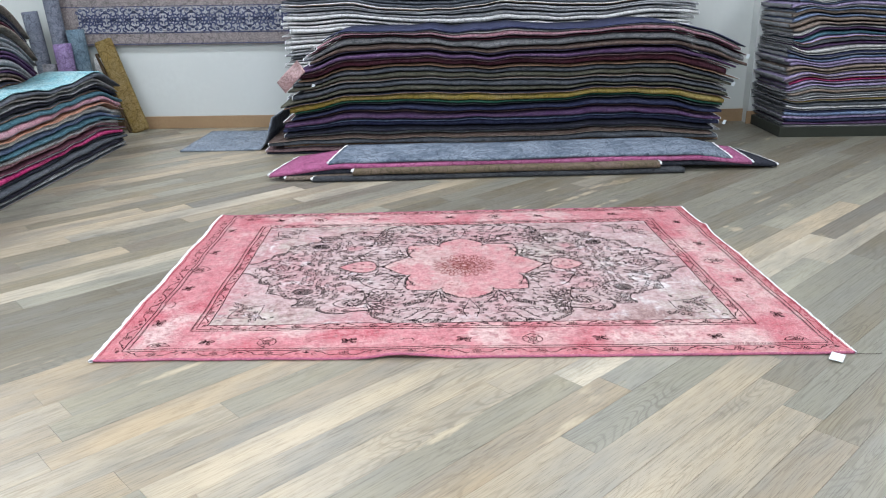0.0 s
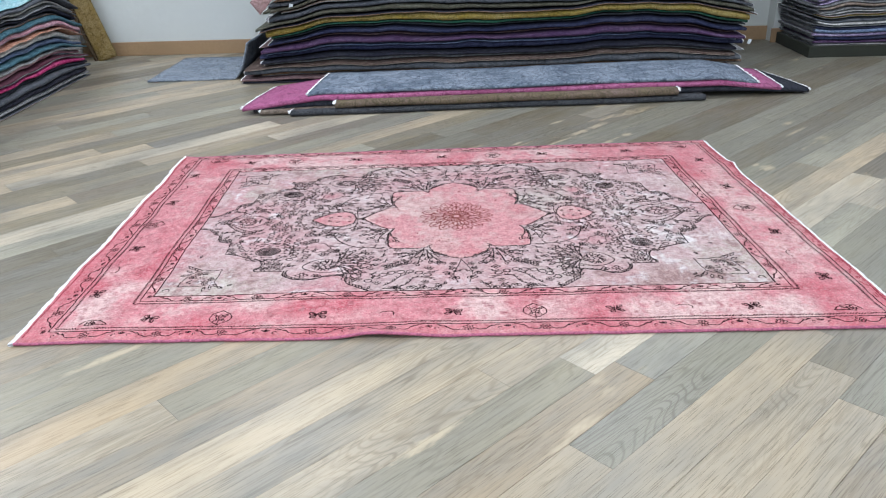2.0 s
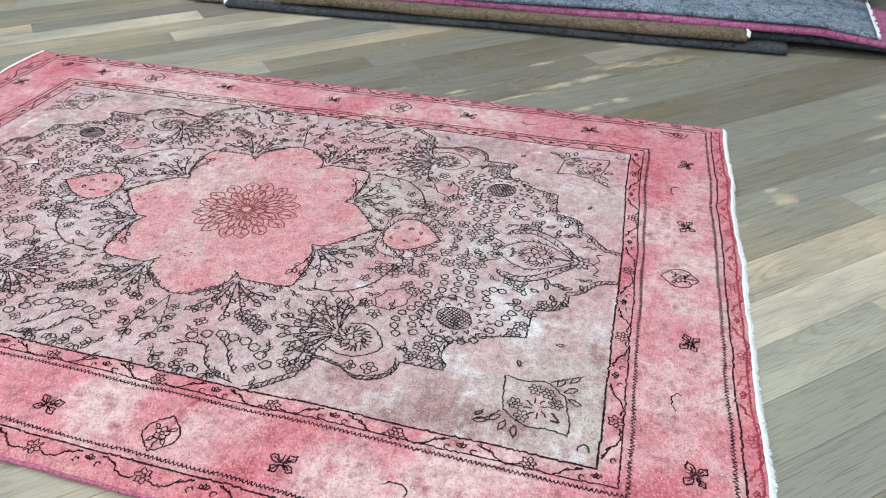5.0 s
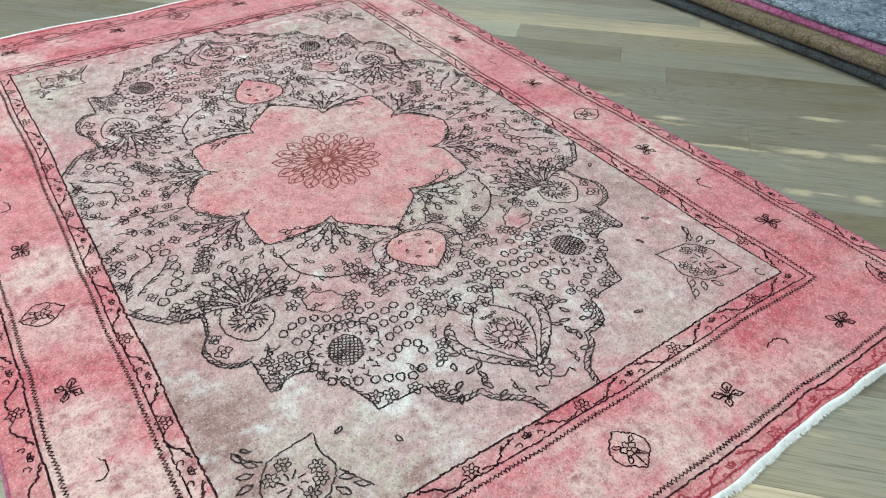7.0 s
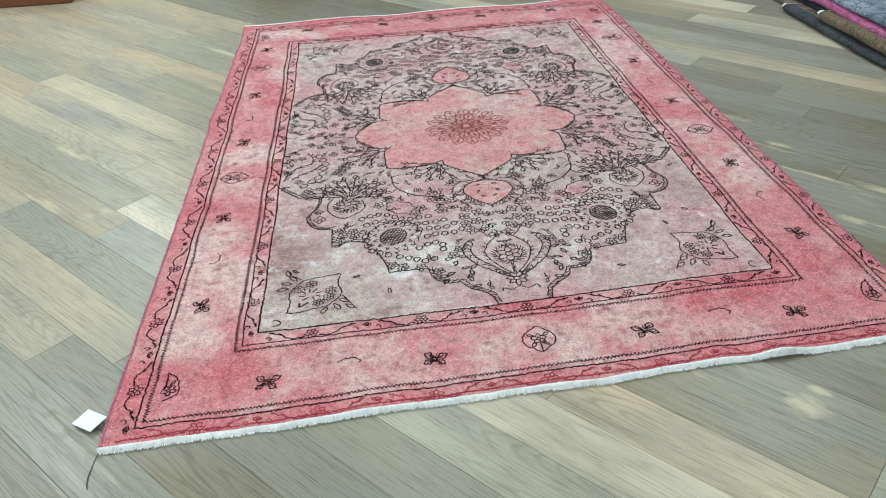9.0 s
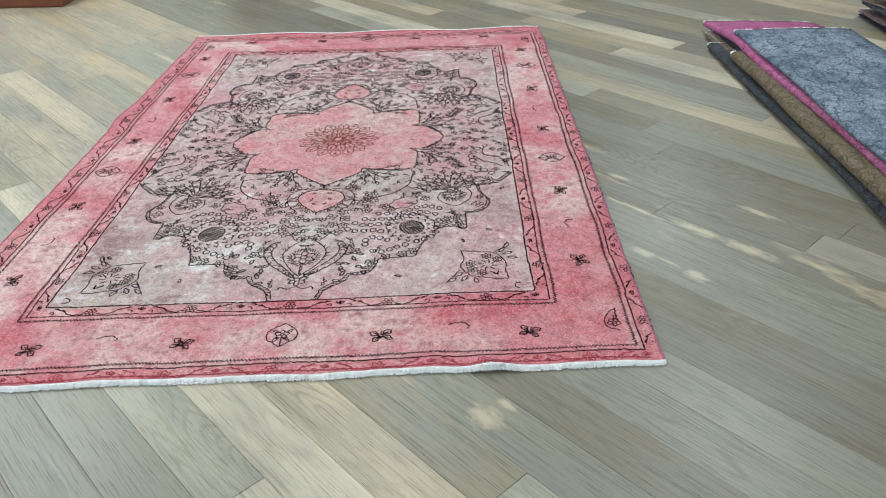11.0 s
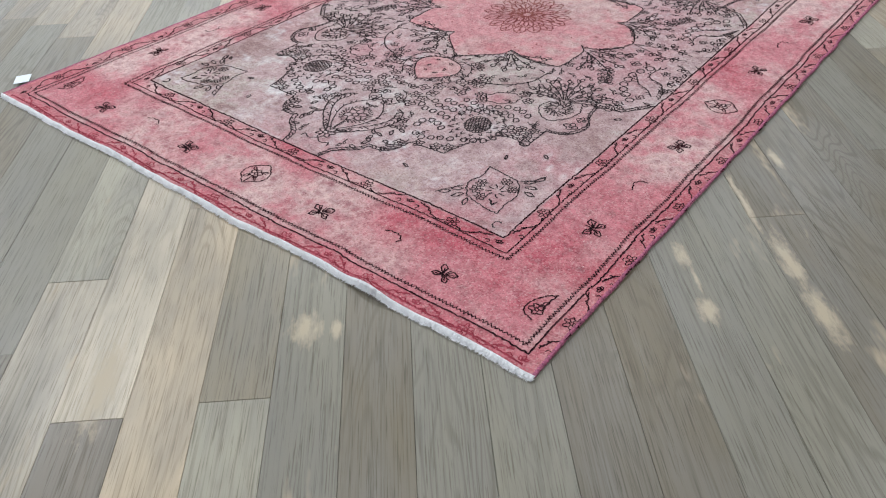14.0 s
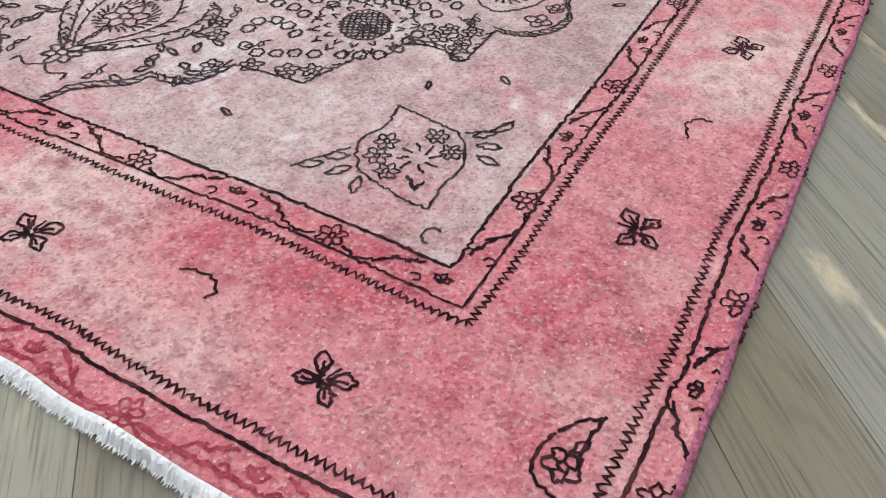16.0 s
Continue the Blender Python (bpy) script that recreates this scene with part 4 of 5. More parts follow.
# lines of the borders
rnd = random.Random(8)
bord = Strokes("border_outline", INK_DARK, "black outlined vines and zigzag lines of the borders", "stuff")


def rect_path(a, b, step=0.01):
    pts = []
    for p, q in zip([(-a, -b), (a, -b), (a, b), (-a, b)], [(a, -b), (a, b), (-a, b), (-a, -b)]):
        n = int(math.dist(p, q) / step)
        pts += [(CU + p[0] + (q[0] - p[0]) * k / n, CV + p[1] + (q[1] - p[1]) * k / n) for k in range(n)]
    return pts + [pts[0]]


def sides(a, b):
    """The four sides of a frame as (start, direction, inward, length)."""
    return [((CU - a, CV - b), Vector((1, 0)), Vector((0, 1)), 2 * a), ((CU + a, CV - b), Vector((0, 1)), Vector((-1, 0)), 2 * b),
            ((CU + a, CV + b), Vector((-1, 0)), Vector((0, -1)), 2 * a), ((CU - a, CV + b), Vector((0, -1)), Vector((1, 0)), 2 * b)]


for a, b, w in ((F_A, F_B, 0.0055), (B_A, B_B, 0.0042), (L_A, L_B, 0.0052)):
    bord.ribbon(rect_path(a, b), w, 0.0014)
for a, b in ((Z_A, Z_B), (Y_A, Y_B)):
    for s, d, inw, L in sides(a, b):
        n = int(L / 0.0047)
        z = [Vector(s) + d * (L * k / n) + inw * (0.0044 * (1 if k % 2 else -1)) for k in range(n + 1)]
        bord.ribbon([tuple(p) for p in z], 0.0036, 0.0012)


def vine(st, a, b, width, period, faint=None, thin=1.0):
    """Running vine with flowers between two lines; a, b is the inner line, the band lies outside it."""
    for s, d, inw, L in sides(a, b):
        s = Vector(s)
        n = max(2, round(L / period))
        P = L / n

        def at(x, y):
            p = s + d * x - inw * y
            return (p.x, p.y)

        out = st
        if faint is not None and abs(d.y) > 0 and s.x > 0:
            out = faint
        for k in range(n):
            x0 = (k + 0.5) * P
            flower(out, at(x0, width * 0.62), width * 0.36, 6, False, 0.0036, rnd.uniform(0, 1))
            for sg in (-1, 1):
                stem = [at(x0 + sg * P * q, width * h) for q, h in ((0.07, 0.80), (0.16, 0.93), (0.24, 0.72), (0.27, 0.5), (0.33, 0.34), (0.40, 0.16))]
                out.line(spline(stem, 0.007), 0.0046, False, 0.0038)
                for q, h in ((0.27, 0.5), (0.34, 0.34)):
                    out.line([at(x0 + sg * P * q, width * h), at(x0 + sg * P * (q + 0.03), width * (h - 0.2))], 0.005, False)
                hook = at(x0 + sg * P * 0.40, width * 0.70)
                out.line([polar(hook, t, width * 0.16) for t in (0.3, 1.3, 2.4, 3.6, 4.6)], 0.0036, False)
            trefoil(out, at(x0 + P * 0.5, width * 0.55), width * 0.33, math.atan2(inw.y, inw.x), False)


faint = Strokes("faded_border_outline", INK_WINE, "faded wine-red vine outline along the fringe", "stuff")
vine(bord, F_A, F_B, 0.041, 0.27)
vine(bord, L_A, L_B, 0.042, 0.25, faint)
for sx in (1, -1):
    faint.ribbon([(sx * 1.437, -0.95 + 1.9 * k / 160) for k in range(161)], 0.006, 0.002)


def butterfly(c, turn, s=1.0):
    main = Strokes("butterfly_motif", INK_DARK, "small black butterfly figure", "stuff")
    for d, L in ((0.62, 1.0), (-0.62, 0.9), (2.5, 0.95), (-2.5, 0.85)):
        t = turn + d + rnd.uniform(-0.12, 0.12)
        r = 0.036 * s * L
        wing = [polar(c, t, 0.004), polar(c, t - 0.42, r * 0.72), polar(c, t - 0.05, r), polar(c, t + 0.38, r * 0.68), polar(c, t, 0.004)]
        main.line(wing, 0.0046, False, 0.002)
        main.line([polar(c, t, r * 0.25), polar(c, t - 0.1, r * 0.7)], 0.0042, False)
    for k in range(7):
        t = rnd.uniform(0, 6.28)
        main.line([polar(c, t, 0.003), polar(c, t + 0.8, 0.011 * s)], 0.0044, False)
    main.line([polar(c, turn + 1.57, 0.006), polar(c, turn + 1.35, 0.022 * s)], 0.0034, False)
    main.done()


def lozenge(c, turn, s=1.0):
    main = Strokes("lozenge_motif", INK_DARK, "black outlined lozenge with a flower", "stuff")
    half = [(-0.050, 0), (-0.038, 0.014), (-0.024, 0.031), (-0.008, 0.039), (0.008, 0.039), (0.024, 0.031), (0.038, 0.014), (0.050, 0)]
    for sg in (1, -1):
        pts = [(c[0] + s * (x * math.cos(turn) - sg * y * math.sin(turn)), c[1] + s * (x * math.sin(turn) + sg * y * math.cos(turn))) for x, y in half]
        main.line(spline(pts, 0.006), 0.0042, False, 0.0025)
    flower(main, c, 0.016 * s, 5, False, 0.004, turn)
    main.line([polar(c, turn, -0.046 * s), polar(c, turn, -0.016 * s)], 0.004, False)
    for d in (-0.9, 0.9, 2.5, 3.8):
        main.line(leaf(polar(c, turn + d, 0.014 * s), turn + d, 0.02 * s, 0.009 * s), 0.0036, False)
    main.done()


def hook(c, turn):
    main = Strokes("hook_motif", INK_DARK, "small black broken hook figure")
    main.line([polar(c, turn + t, r) for t, r in ((2.9, 0.030), (2.6, 0.024), (2.2, 0.020), (1.7, 0.017), (1.2, 0.019), (0.7, 0.023), (0.2, 0.026), (-0.3, 0.024))], 0.0038, False, 0.004)
    main.done()


for V0, up in ((-0.835, 1), (0.850, -1)):
    for U in (-1.05, -0.475, -0.025, 0.52, 0.978):
        butterfly((U, V0), rnd.uniform(-0.3, 0.3) + (0 if up > 0 else math.pi))
    for U in (-0.765, 0.25):
        lozenge((U, V0), math.pi / 2 + rnd.uniform(-0.08, 0.08))
    for U in (-0.25, 0.75):
        hook((U, V0), 0 if up > 0 else math.pi)
for U0, tn in ((1.305, math.pi / 2), (-1.300, -math.pi / 2)):
    for V in (-0.635, -0.24, 0.28, 0.668):
        butterfly((U0 + 0.008 * (1 if U0 > 0 else -1), V), tn + rnd.uniform(-0.3, 0.3))
    for V in (-0.44, 0.484):
        hook((U0 - 0.02, V), tn)
    lozenge((U0 - 0.015, 0.02), tn + math.pi / 2)
for sx in (1, -1):
    for sy in (1, -1):
        main = Strokes("corner_leaf_motif", INK_DARK, "black outlined leaf cut off by the border corner", "stuff")

        def at(a, b):
            return (CU + sx * a, CV + sy * b)

        main.line([at(*p) for p in spline([(1.304, 0.884), (1.290, 0.858), (1.270, 0.853), (1.241, 0.858)], 0.006)], 0.0044, False, 0.002)
        main.line([at(*p) for p in spline([(1.241, 0.858), (1.222, 0.872), (1.208, 0.887)], 0.006)], 0.0044, False, 0.002)
        main.line([at(*p) for p in spline([(1.208, 0.887), (1.240, 0.884), (1.262, 0.886)], 0.006)], 0.0044, False, 0.002)
        flower(main, at(1.270, 0.876), 0.0145, 5, False)
        main.line(leaf(at(1.255, 0.876), 2.6, 0.02, 0.009), 0.0038, False)
        main.done()
bord.done(), faint.done()

# outlines of the medallion
medal = Strokes("medallion_outline", INK_FIELD, "black scalloped outline of the central medallion", "stuff")
for piece in (MED_V, MED_D, MED_E, MED_U):
    P = spline(piece)
    medal.line(P, 0.0048)
    serrate(medal, P, 0.014, 0.013, 1 if piece is not MED_V else -1, 0.2)
P = spline(PENDANT)
medal.line(P, 0.0046)
serrate(medal, P, 0.02, 0.012, 1, 0.1)
for a, b, t in ((0.5, 0.028, 0.5), (0.545, 0.012, 2.0), (0.46, 0.02, 1.0)):
    medal.line(leaf((a, b), t, 0.018, 0.008), 0.004)
medal.done()
rose = Strokes("central_rosette", INK_BROWN, "brown many-petalled rosette in the middle of the medallion", "stuff")
for count, r0, r1, w, wid in ((12, 0.016, 0.066, 0.0058, 0.024), (14, 0.05, 0.116, 0.005, 0.038), (16, 0.100, 0.162, 0.0046, 0.046)):
    for k in range(count):
        t = 2 * math.pi * (k + 0.5 * (count == 14)) / count + rnd.uniform(-0.05, 0.05)
        p = polar((CU, CV), t, r0)
        rose.line(leaf(p, t, r1 - r0, wid), w, False)
        rose.line([p, polar(p, t, (r1 - r0) * 0.7)], w * 0.8, False)
        if count != 12:
            for d in (-1, 1):
                rose.line([polar(p, t, (r1 - r0) * 0.45), polar(polar(p, t, (r1 - r0) * 0.7), t + d * 0.9, 0.008)], w * 0.8, False)
rose.line(ring((CU, CV), 0.016, 8), 0.005, False)
for k in range(170):
    t, r = rnd.uniform(0, 6.28), rnd.uniform(0.24, 0.40)
    a, b = r * math.cos(t), r * math.sin(t)
    if noise.noise((a * 6, b * 6, 3)) > 0.0 and abs(a) + abs(b) < 0.42:
        rose.line([(CU + a, CV + b), (CU + a + 0.006, CV + b + 0.003)], 0.005, False)
rose.done()

# flowers of the field
flo = Strokes("floral_outline", INK_FIELD, "black outlined flowers, sprays and bead chains of the field", "stuff")
for i, piece in enumerate(OUTER):
    P = spline(piece)
    flo.line(P, 0.0048)
    if i in (0, 2, 4, 7, 8):
        serrate(flo, P, 0.019, 0.011, -1)
        flo.line([(p.x - 0.009, p.y - 0.009) for p in P], 0.0038)
    else:
        serrate(flo, P, 0.013, 0.014, -1, 0.3)
spray(flo, (0.135, 0.318), 78, 105, 7, 0.15, 3, rnd)
spray(flo, (0.276, 0.128), 44, 110, 7, 0.125, 2, rnd)
flo.line(spline([(0.0, 0.43), (0.02, 0.50), (0.035, 0.56), (0.02, 0.63)], 0.01), 0.004)
for q in range(3):
    trefoil(flo, (0.03 + 0.02 * (q % 2), 0.51 + 0.035 * q), 0.026, 0.4 + 0.5 * q)
# peony with its plume of buds
spray(flo, (0.478, 0.455), 190, 165, 13, 0.15, 3, rnd, 0.0046)
flo.line(spline([(0.465, 0.51), (0.50, 0.525), (0.545, 0.515), (0.585, 0.475), (0.565, 0.43), (0.53, 0.405), (0.49, 0.415)]), 0.0046)
flower(flo, (0.505, 0.46), 0.032, 7)
for k in range(22):
    t = 2 * math.pi * k / 22
    c = (0.512, 0.462)
    flo.line([polar(c, t, 0.018 + 0.006 * (k % 3)), polar(c, t + 0.25, 0.046)], 0.005)
flower(flo, (0.58, 0.545), 0.017, 4)
flower(flo, (0.535, 0.55), 0.012, 4)
for c in ((0.66, 0.475), (0.69, 0.47), (0.715, 0.478), (0.67, 0.44), (0.70, 0.435)):
    flower(flo, c, 0.014, 5)
# pomegranate with a hatched heart
c = (0.723, 0.322)
flo.line(ring(c, 0.046, 16, 0.82, 0.5), 0.0046)
for k in range(-4, 5):
    h = 0.042 * math.sqrt(max(0, 1 - (k / 4.6) ** 2))
    for tilt in (0.5, 0.5 + math.pi / 2):
        m = polar(c, tilt + math.pi / 2, k * 0.0086)
        flo.line([polar(m, tilt, -h), polar(m, tilt, h)], 0.0042)
for r, n, ln in ((0.058, 26, 0.014), (0.078, 30, 0.018)):
    for k in range(n):
        t = 2 * math.pi * k / n
        p = (c[0] + r * math.cos(t), c[1] + r * 0.85 * math.sin(t))
        flo.line([p, polar(p, t + (0.7 if k % 2 else -0.5), ln)], 0.0042)
flo.line(ring(c, 0.092, 24, 0.85, 0.5, lobes=12, depth=0.05, m=60)[4:46], 0.0042)
# bead chains
for pts in ([(0.13, 0.56), (0.183, 0.535), (0.214, 0.536), (0.259, 0.54), (0.29, 0.553), (0.32, 0.577), (0.352, 0.609)],
            [(0.601, 0.416), (0.585, 0.37), (0.595, 0.33), (0.629, 0.285), (0.631, 0.246), (0.628, 0.199)],
            [(0.64, 0.40), (0.625, 0.35), (0.65, 0.30), (0.665, 0.25), (0.668, 0.20), (0.66, 0.16)],
            [(0.70, 0.245), (0.70, 0.205), (0.705, 0.17), (0.68, 0.125)],
            [(0.745, 0.225), (0.735, 0.19), (0.74, 0.15), (0.72, 0.11)],
            [(0.80, 0.25), (0.78, 0.205), (0.811, 0.174), (0.835, 0.20)], [(0.83, 0.31), (0.85, 0.27), (0.87, 0.235), (0.86, 0.2)],
            [(0.815, 0.34), (0.79, 0.385), (0.76, 0.40), (0.70, 0.405), (0.66, 0.415)]):
    chain(flo, pts, 0.0118 if pts[0][0] > 0.2 else 0.0155)
# arched plumes by the border
for pts in ([(0.30, 0.672), (0.25, 0.66), (0.205, 0.63), (0.185, 0.585), (0.14, 0.58), (0.105, 0.60)], [(0.29, 0.645), (0.255, 0.61), (0.235, 0.575), (0.20, 0.55)]):
    P = spline(pts)
    flo.line(P, 0.0046)
    serrate(flo, P, 0.018, 0.014, 1)
for k in range(7):
    trefoil(flo, (0.075 + 0.03 * k + rnd.uniform(-0.006, 0.006), 0.648 + 0.016 * (k % 2)), 0.025, rnd.uniform(0, 3))
for c in ((0.385, 0.585), (0.41, 0.60), (0.125, 0.505), (0.09, 0.46)):
    flower(flo, c, 0.014, 4)
for k in range(8):
    trefoil(flo, (0.215 + 0.024 * (k % 4), 0.435 + 0.022 * (k // 4) + 0.012 * (k % 4)), 0.022, 0.6 + 0.3 * k)
# twig and berries
twig = [(0.339, 0.307), (0.385, 0.305), (0.428, 0.292), (0.482, 0.243), (0.511, 0.175)]
flo.line(spline(twig), 0.0052)
for p, t in (((0.355, 0.306), 2.6), ((0.39, 0.304), 0.9), ((0.385, 0.303), -0.9), ((0.43, 0.291), 0.7), ((0.465, 0.262), -0.2), ((0.345, 0.30), 4.4)):
    flo.line([p, polar(p, t, 0.026)], 0.0046)
for k in range(14):
    flo.line(ring((0.468 + 0.017 * (k % 5) + 0.006 * (k // 5), 0.155 + 0.018 * (k // 5) + 0.006 * (k % 2)), 0.009, 6, 0.8), 0.0036)
flo.line(ring((0.555, 0.29), 0.05, 20, 0.7, 2.2, lobes=7, depth=0.08, m=40), 0.004)
for c in ((0.50, 0.33), (0.53, 0.36), (0.60, 0.245), (0.575, 0.225)):
    flower(flo, c, 0.015, 5)
# trefoils between the pendant and the palmette
for k, c in enumerate(((0.582, 0.13), (0.61, 0.09), (0.64, 0.055), (0.665, 0.02), (0.655, 0.10), (0.69, 0.065), (0.715, 0.03), (0.70, 0.10), (0.74, 0.085), (0.75, 0.045), (0.545, 0.135), (0.525, 0.16), (0.56, 0.17), (0.60, 0.165), (0.77, 0.02), (0.44, 0.115), (0.42, 0.10))):
    if k % 3:
        flower(flo, c, 0.0165, 4 + k % 2, turn=k)
    else:
        trefoil(flo, c, 0.024, k)
P = spline([(0.43, 0.03), (0.44, 0.09), (0.49, 0.118), (0.55, 0.108), (0.60, 0.07)])
flo.line(P, 0.004)
serrate(flo, P, 0.015, 0.022, 1)
# palmette at each end
for w0, pts in ((0.0048, [(1.0, 0.01), (0.965, 0.055), (0.91, 0.105), (0.85, 0.128), (0.80, 0.112), (0.785, 0.085)]), (0.0044, [(1.0, 0.006), (0.955, 0.04), (0.90, 0.085), (0.85, 0.105), (0.805, 0.095)]),
                (0.0044, [(0.985, 0.004), (0.93, 0.045), (0.87, 0.065), (0.82, 0.05), (0.775, 0.012)]), (0.0044, [(0.79, 0.035), (0.75, 0.06), (0.715, 0.05)])):
    P = spline(pts)
    flo.line(P, w0)
    serrate(flo, P, 0.017, 0.013, 1 if w0 > 0.0045 else -1, 0.25)
flower(flo, (1.005, 0.0), 0.024, 7)
flower(flo, (0.888, 0.0), 0.03, 6)
flo.line([(0.98, 0.002), (0.92, 0.002)], 0.0042)
for k in range(14):
    t = math.pi * k / 13
    flo.line([polar((0.885, 0), t, 0.036), polar((0.885, 0), t + 0.3, 0.052)], 0.0044)
flo.line(spline([(1.035, 0.0), (1.05, 0.022), (1.04, 0.045), (1.055, 0.05)]), 0.0046)
for k in range(16):
    c = (rnd.uniform(0.87, 1.03), rnd.uniform(0.05, 0.20))
    if c[0] + 0.45 * c[1] < 1.06 and abs(math.hypot(c[0] - 0.9, c[1] - 0.03)) > 0.07:
        flo.line(leaf(c, rnd.uniform(0, 3.1), 0.026, 0.011), 0.005)
for c in ((0.885, 0.30), (0.87, 0.33), (0.93, 0.205), (0.90, 0.25), (0.86, 0.155), (0.83, 0.135)):
    flower(flo, c, 0.014, 5)
# corner cartouches
for piece in (CARTOUCHE[:3], CARTOUCHE[2:6], CARTOUCHE[5:7], CARTOUCHE[6:9], CARTOUCHE[8:] + CARTOUCHE[:1]):
    flo.line(spline(piece, 0.006), 0.0042)
for c in ((0.955, 0.507), (0.985, 0.512), (1.005, 0.538), (0.915, 0.56), (0.935, 0.592)):
    flower(flo, c, 0.0135, 6, w=0.0036)
for k in range(8):
    flo.line([polar((0.965, 0.56), 0.5 + k * 0.75, 0.012), polar((0.965, 0.56), 0.7 + k * 0.75, 0.03)], 0.0044)
flo.line([(1.0, 0.565), (1.018, 0.585), (0.998, 0.588)], 0.006)
for p, t in (((1.0, 0.484), 5.3), ((1.018, 0.497), 5.7), ((1.028, 0.515), 0.3), ((1.028, 0.465), 5.4), ((0.893, 0.60), 2.4), ((0.905, 0.612), 1.9), ((0.925, 0.622), 1.5), ((0.868, 0.622), 2.9)):
    flo.line(leaf(p, t, 0.034, 0.013), 0.0044)
for pts in ([(0.985, 0.475), (1.02, 0.455), (1.055, 0.435)], [(0.89, 0.588), (0.865, 0.615), (0.838, 0.63)]):
    flo.line(spline(pts), 0.0042)
flo.line([polar((1.077, 0.643), t, 0.013) for t in (2.6, 3.4, 4.2, 5.0, 5.9, 6.6)], 0.0046)
for U, V, t in ((0.86, -0.60, 0.9), (0.93, -0.43, 2.1), (1.02, 0.30, 1.2), (0.83, 0.50, 0.4), (0.77, 0.58, 1.0), (-0.9, 0.5, 2.0), (-0.8, -0.6, 0.7), (-1.0, -0.35, 1.4), (1.0, -0.33, 0.3), (0.5, 0.64, 2.4), (-0.55, 0.63, 0.8)):
    flo.line(leaf((U, V), t, 0.022, 0.008), 0.005, False)
# small leaves and blossoms between the larger flowers
seen = np.array(flo.log)[::2]
rf = random.Random(77)
for k in range(4200):
    c = (rf.uniform(0.0, 1.08), rf.uniform(0.0, 0.67))
    i, j = round((CU + c[0] + LEN / 2) / LEN * (NU - 1)), round((CV + c[1] + WID / 2) / WID * (NV - 1))
    if not in_out[j, i] or in_med[j, i] or in_pend[j, i]:
        continue
    if np.min(np.hypot(seen[:, 0] - c[0], seen[:, 1] - c[1])) < 0.0235:
        continue
    before = len(flo.log)
    t = 3.0 * noise.noise((c[0] * 4, c[1] * 4, 6)) + rf.uniform(-0.5, 0.5)
    if rf.random() < 0.75:
        flo.line([c, polar(c, t, 0.012), polar(c, t + 0.25, 0.026)], 0.0034)
        flo.line(leaf(polar(c, t, 0.012), t + 0.9, 0.016, 0.008), 0.0036)
        flo.line(leaf(polar(c, t + 0.25, 0.026), t - 0.3, 0.017, 0.009), 0.0036)
    else:
        flower(flo, c, 0.012, rf.choice((4, 5)), w=0.0034)
    seen = np.vstack([seen, np.array(flo.log[before:])])
flo.done()

# selvedge cords along the long sides, cotton fringe along the short ones
for V0 in (-WID / 2, WID / 2):
    verts, faces, n, m = [], [], 620, 6
    for i in range(n + 1):
        U = -LEN / 2 + LEN * i / n
        p = on_rug(*edge_wave(U, V0))
        r = 0.0052 * (0.82 + 0.3 * (i % 2))
        z0 = rise(U, V0) - 0.003
        for k in range(m):
            t = 2 * math.pi * k / m
            verts.append((p.x, p.y + r * math.cos(t), z0 + r * math.sin(t)))
    for i in range(n):
        for k in range(m):
            faces.append((i * m + k, i * m + (k + 1) % m, (i + 1) * m + (k + 1) % m, (i + 1) * m + k))
    mesh_object("selvedge", verts, faces, SELVEDGE, rug, "overcast magenta wool selvedge cord", True)
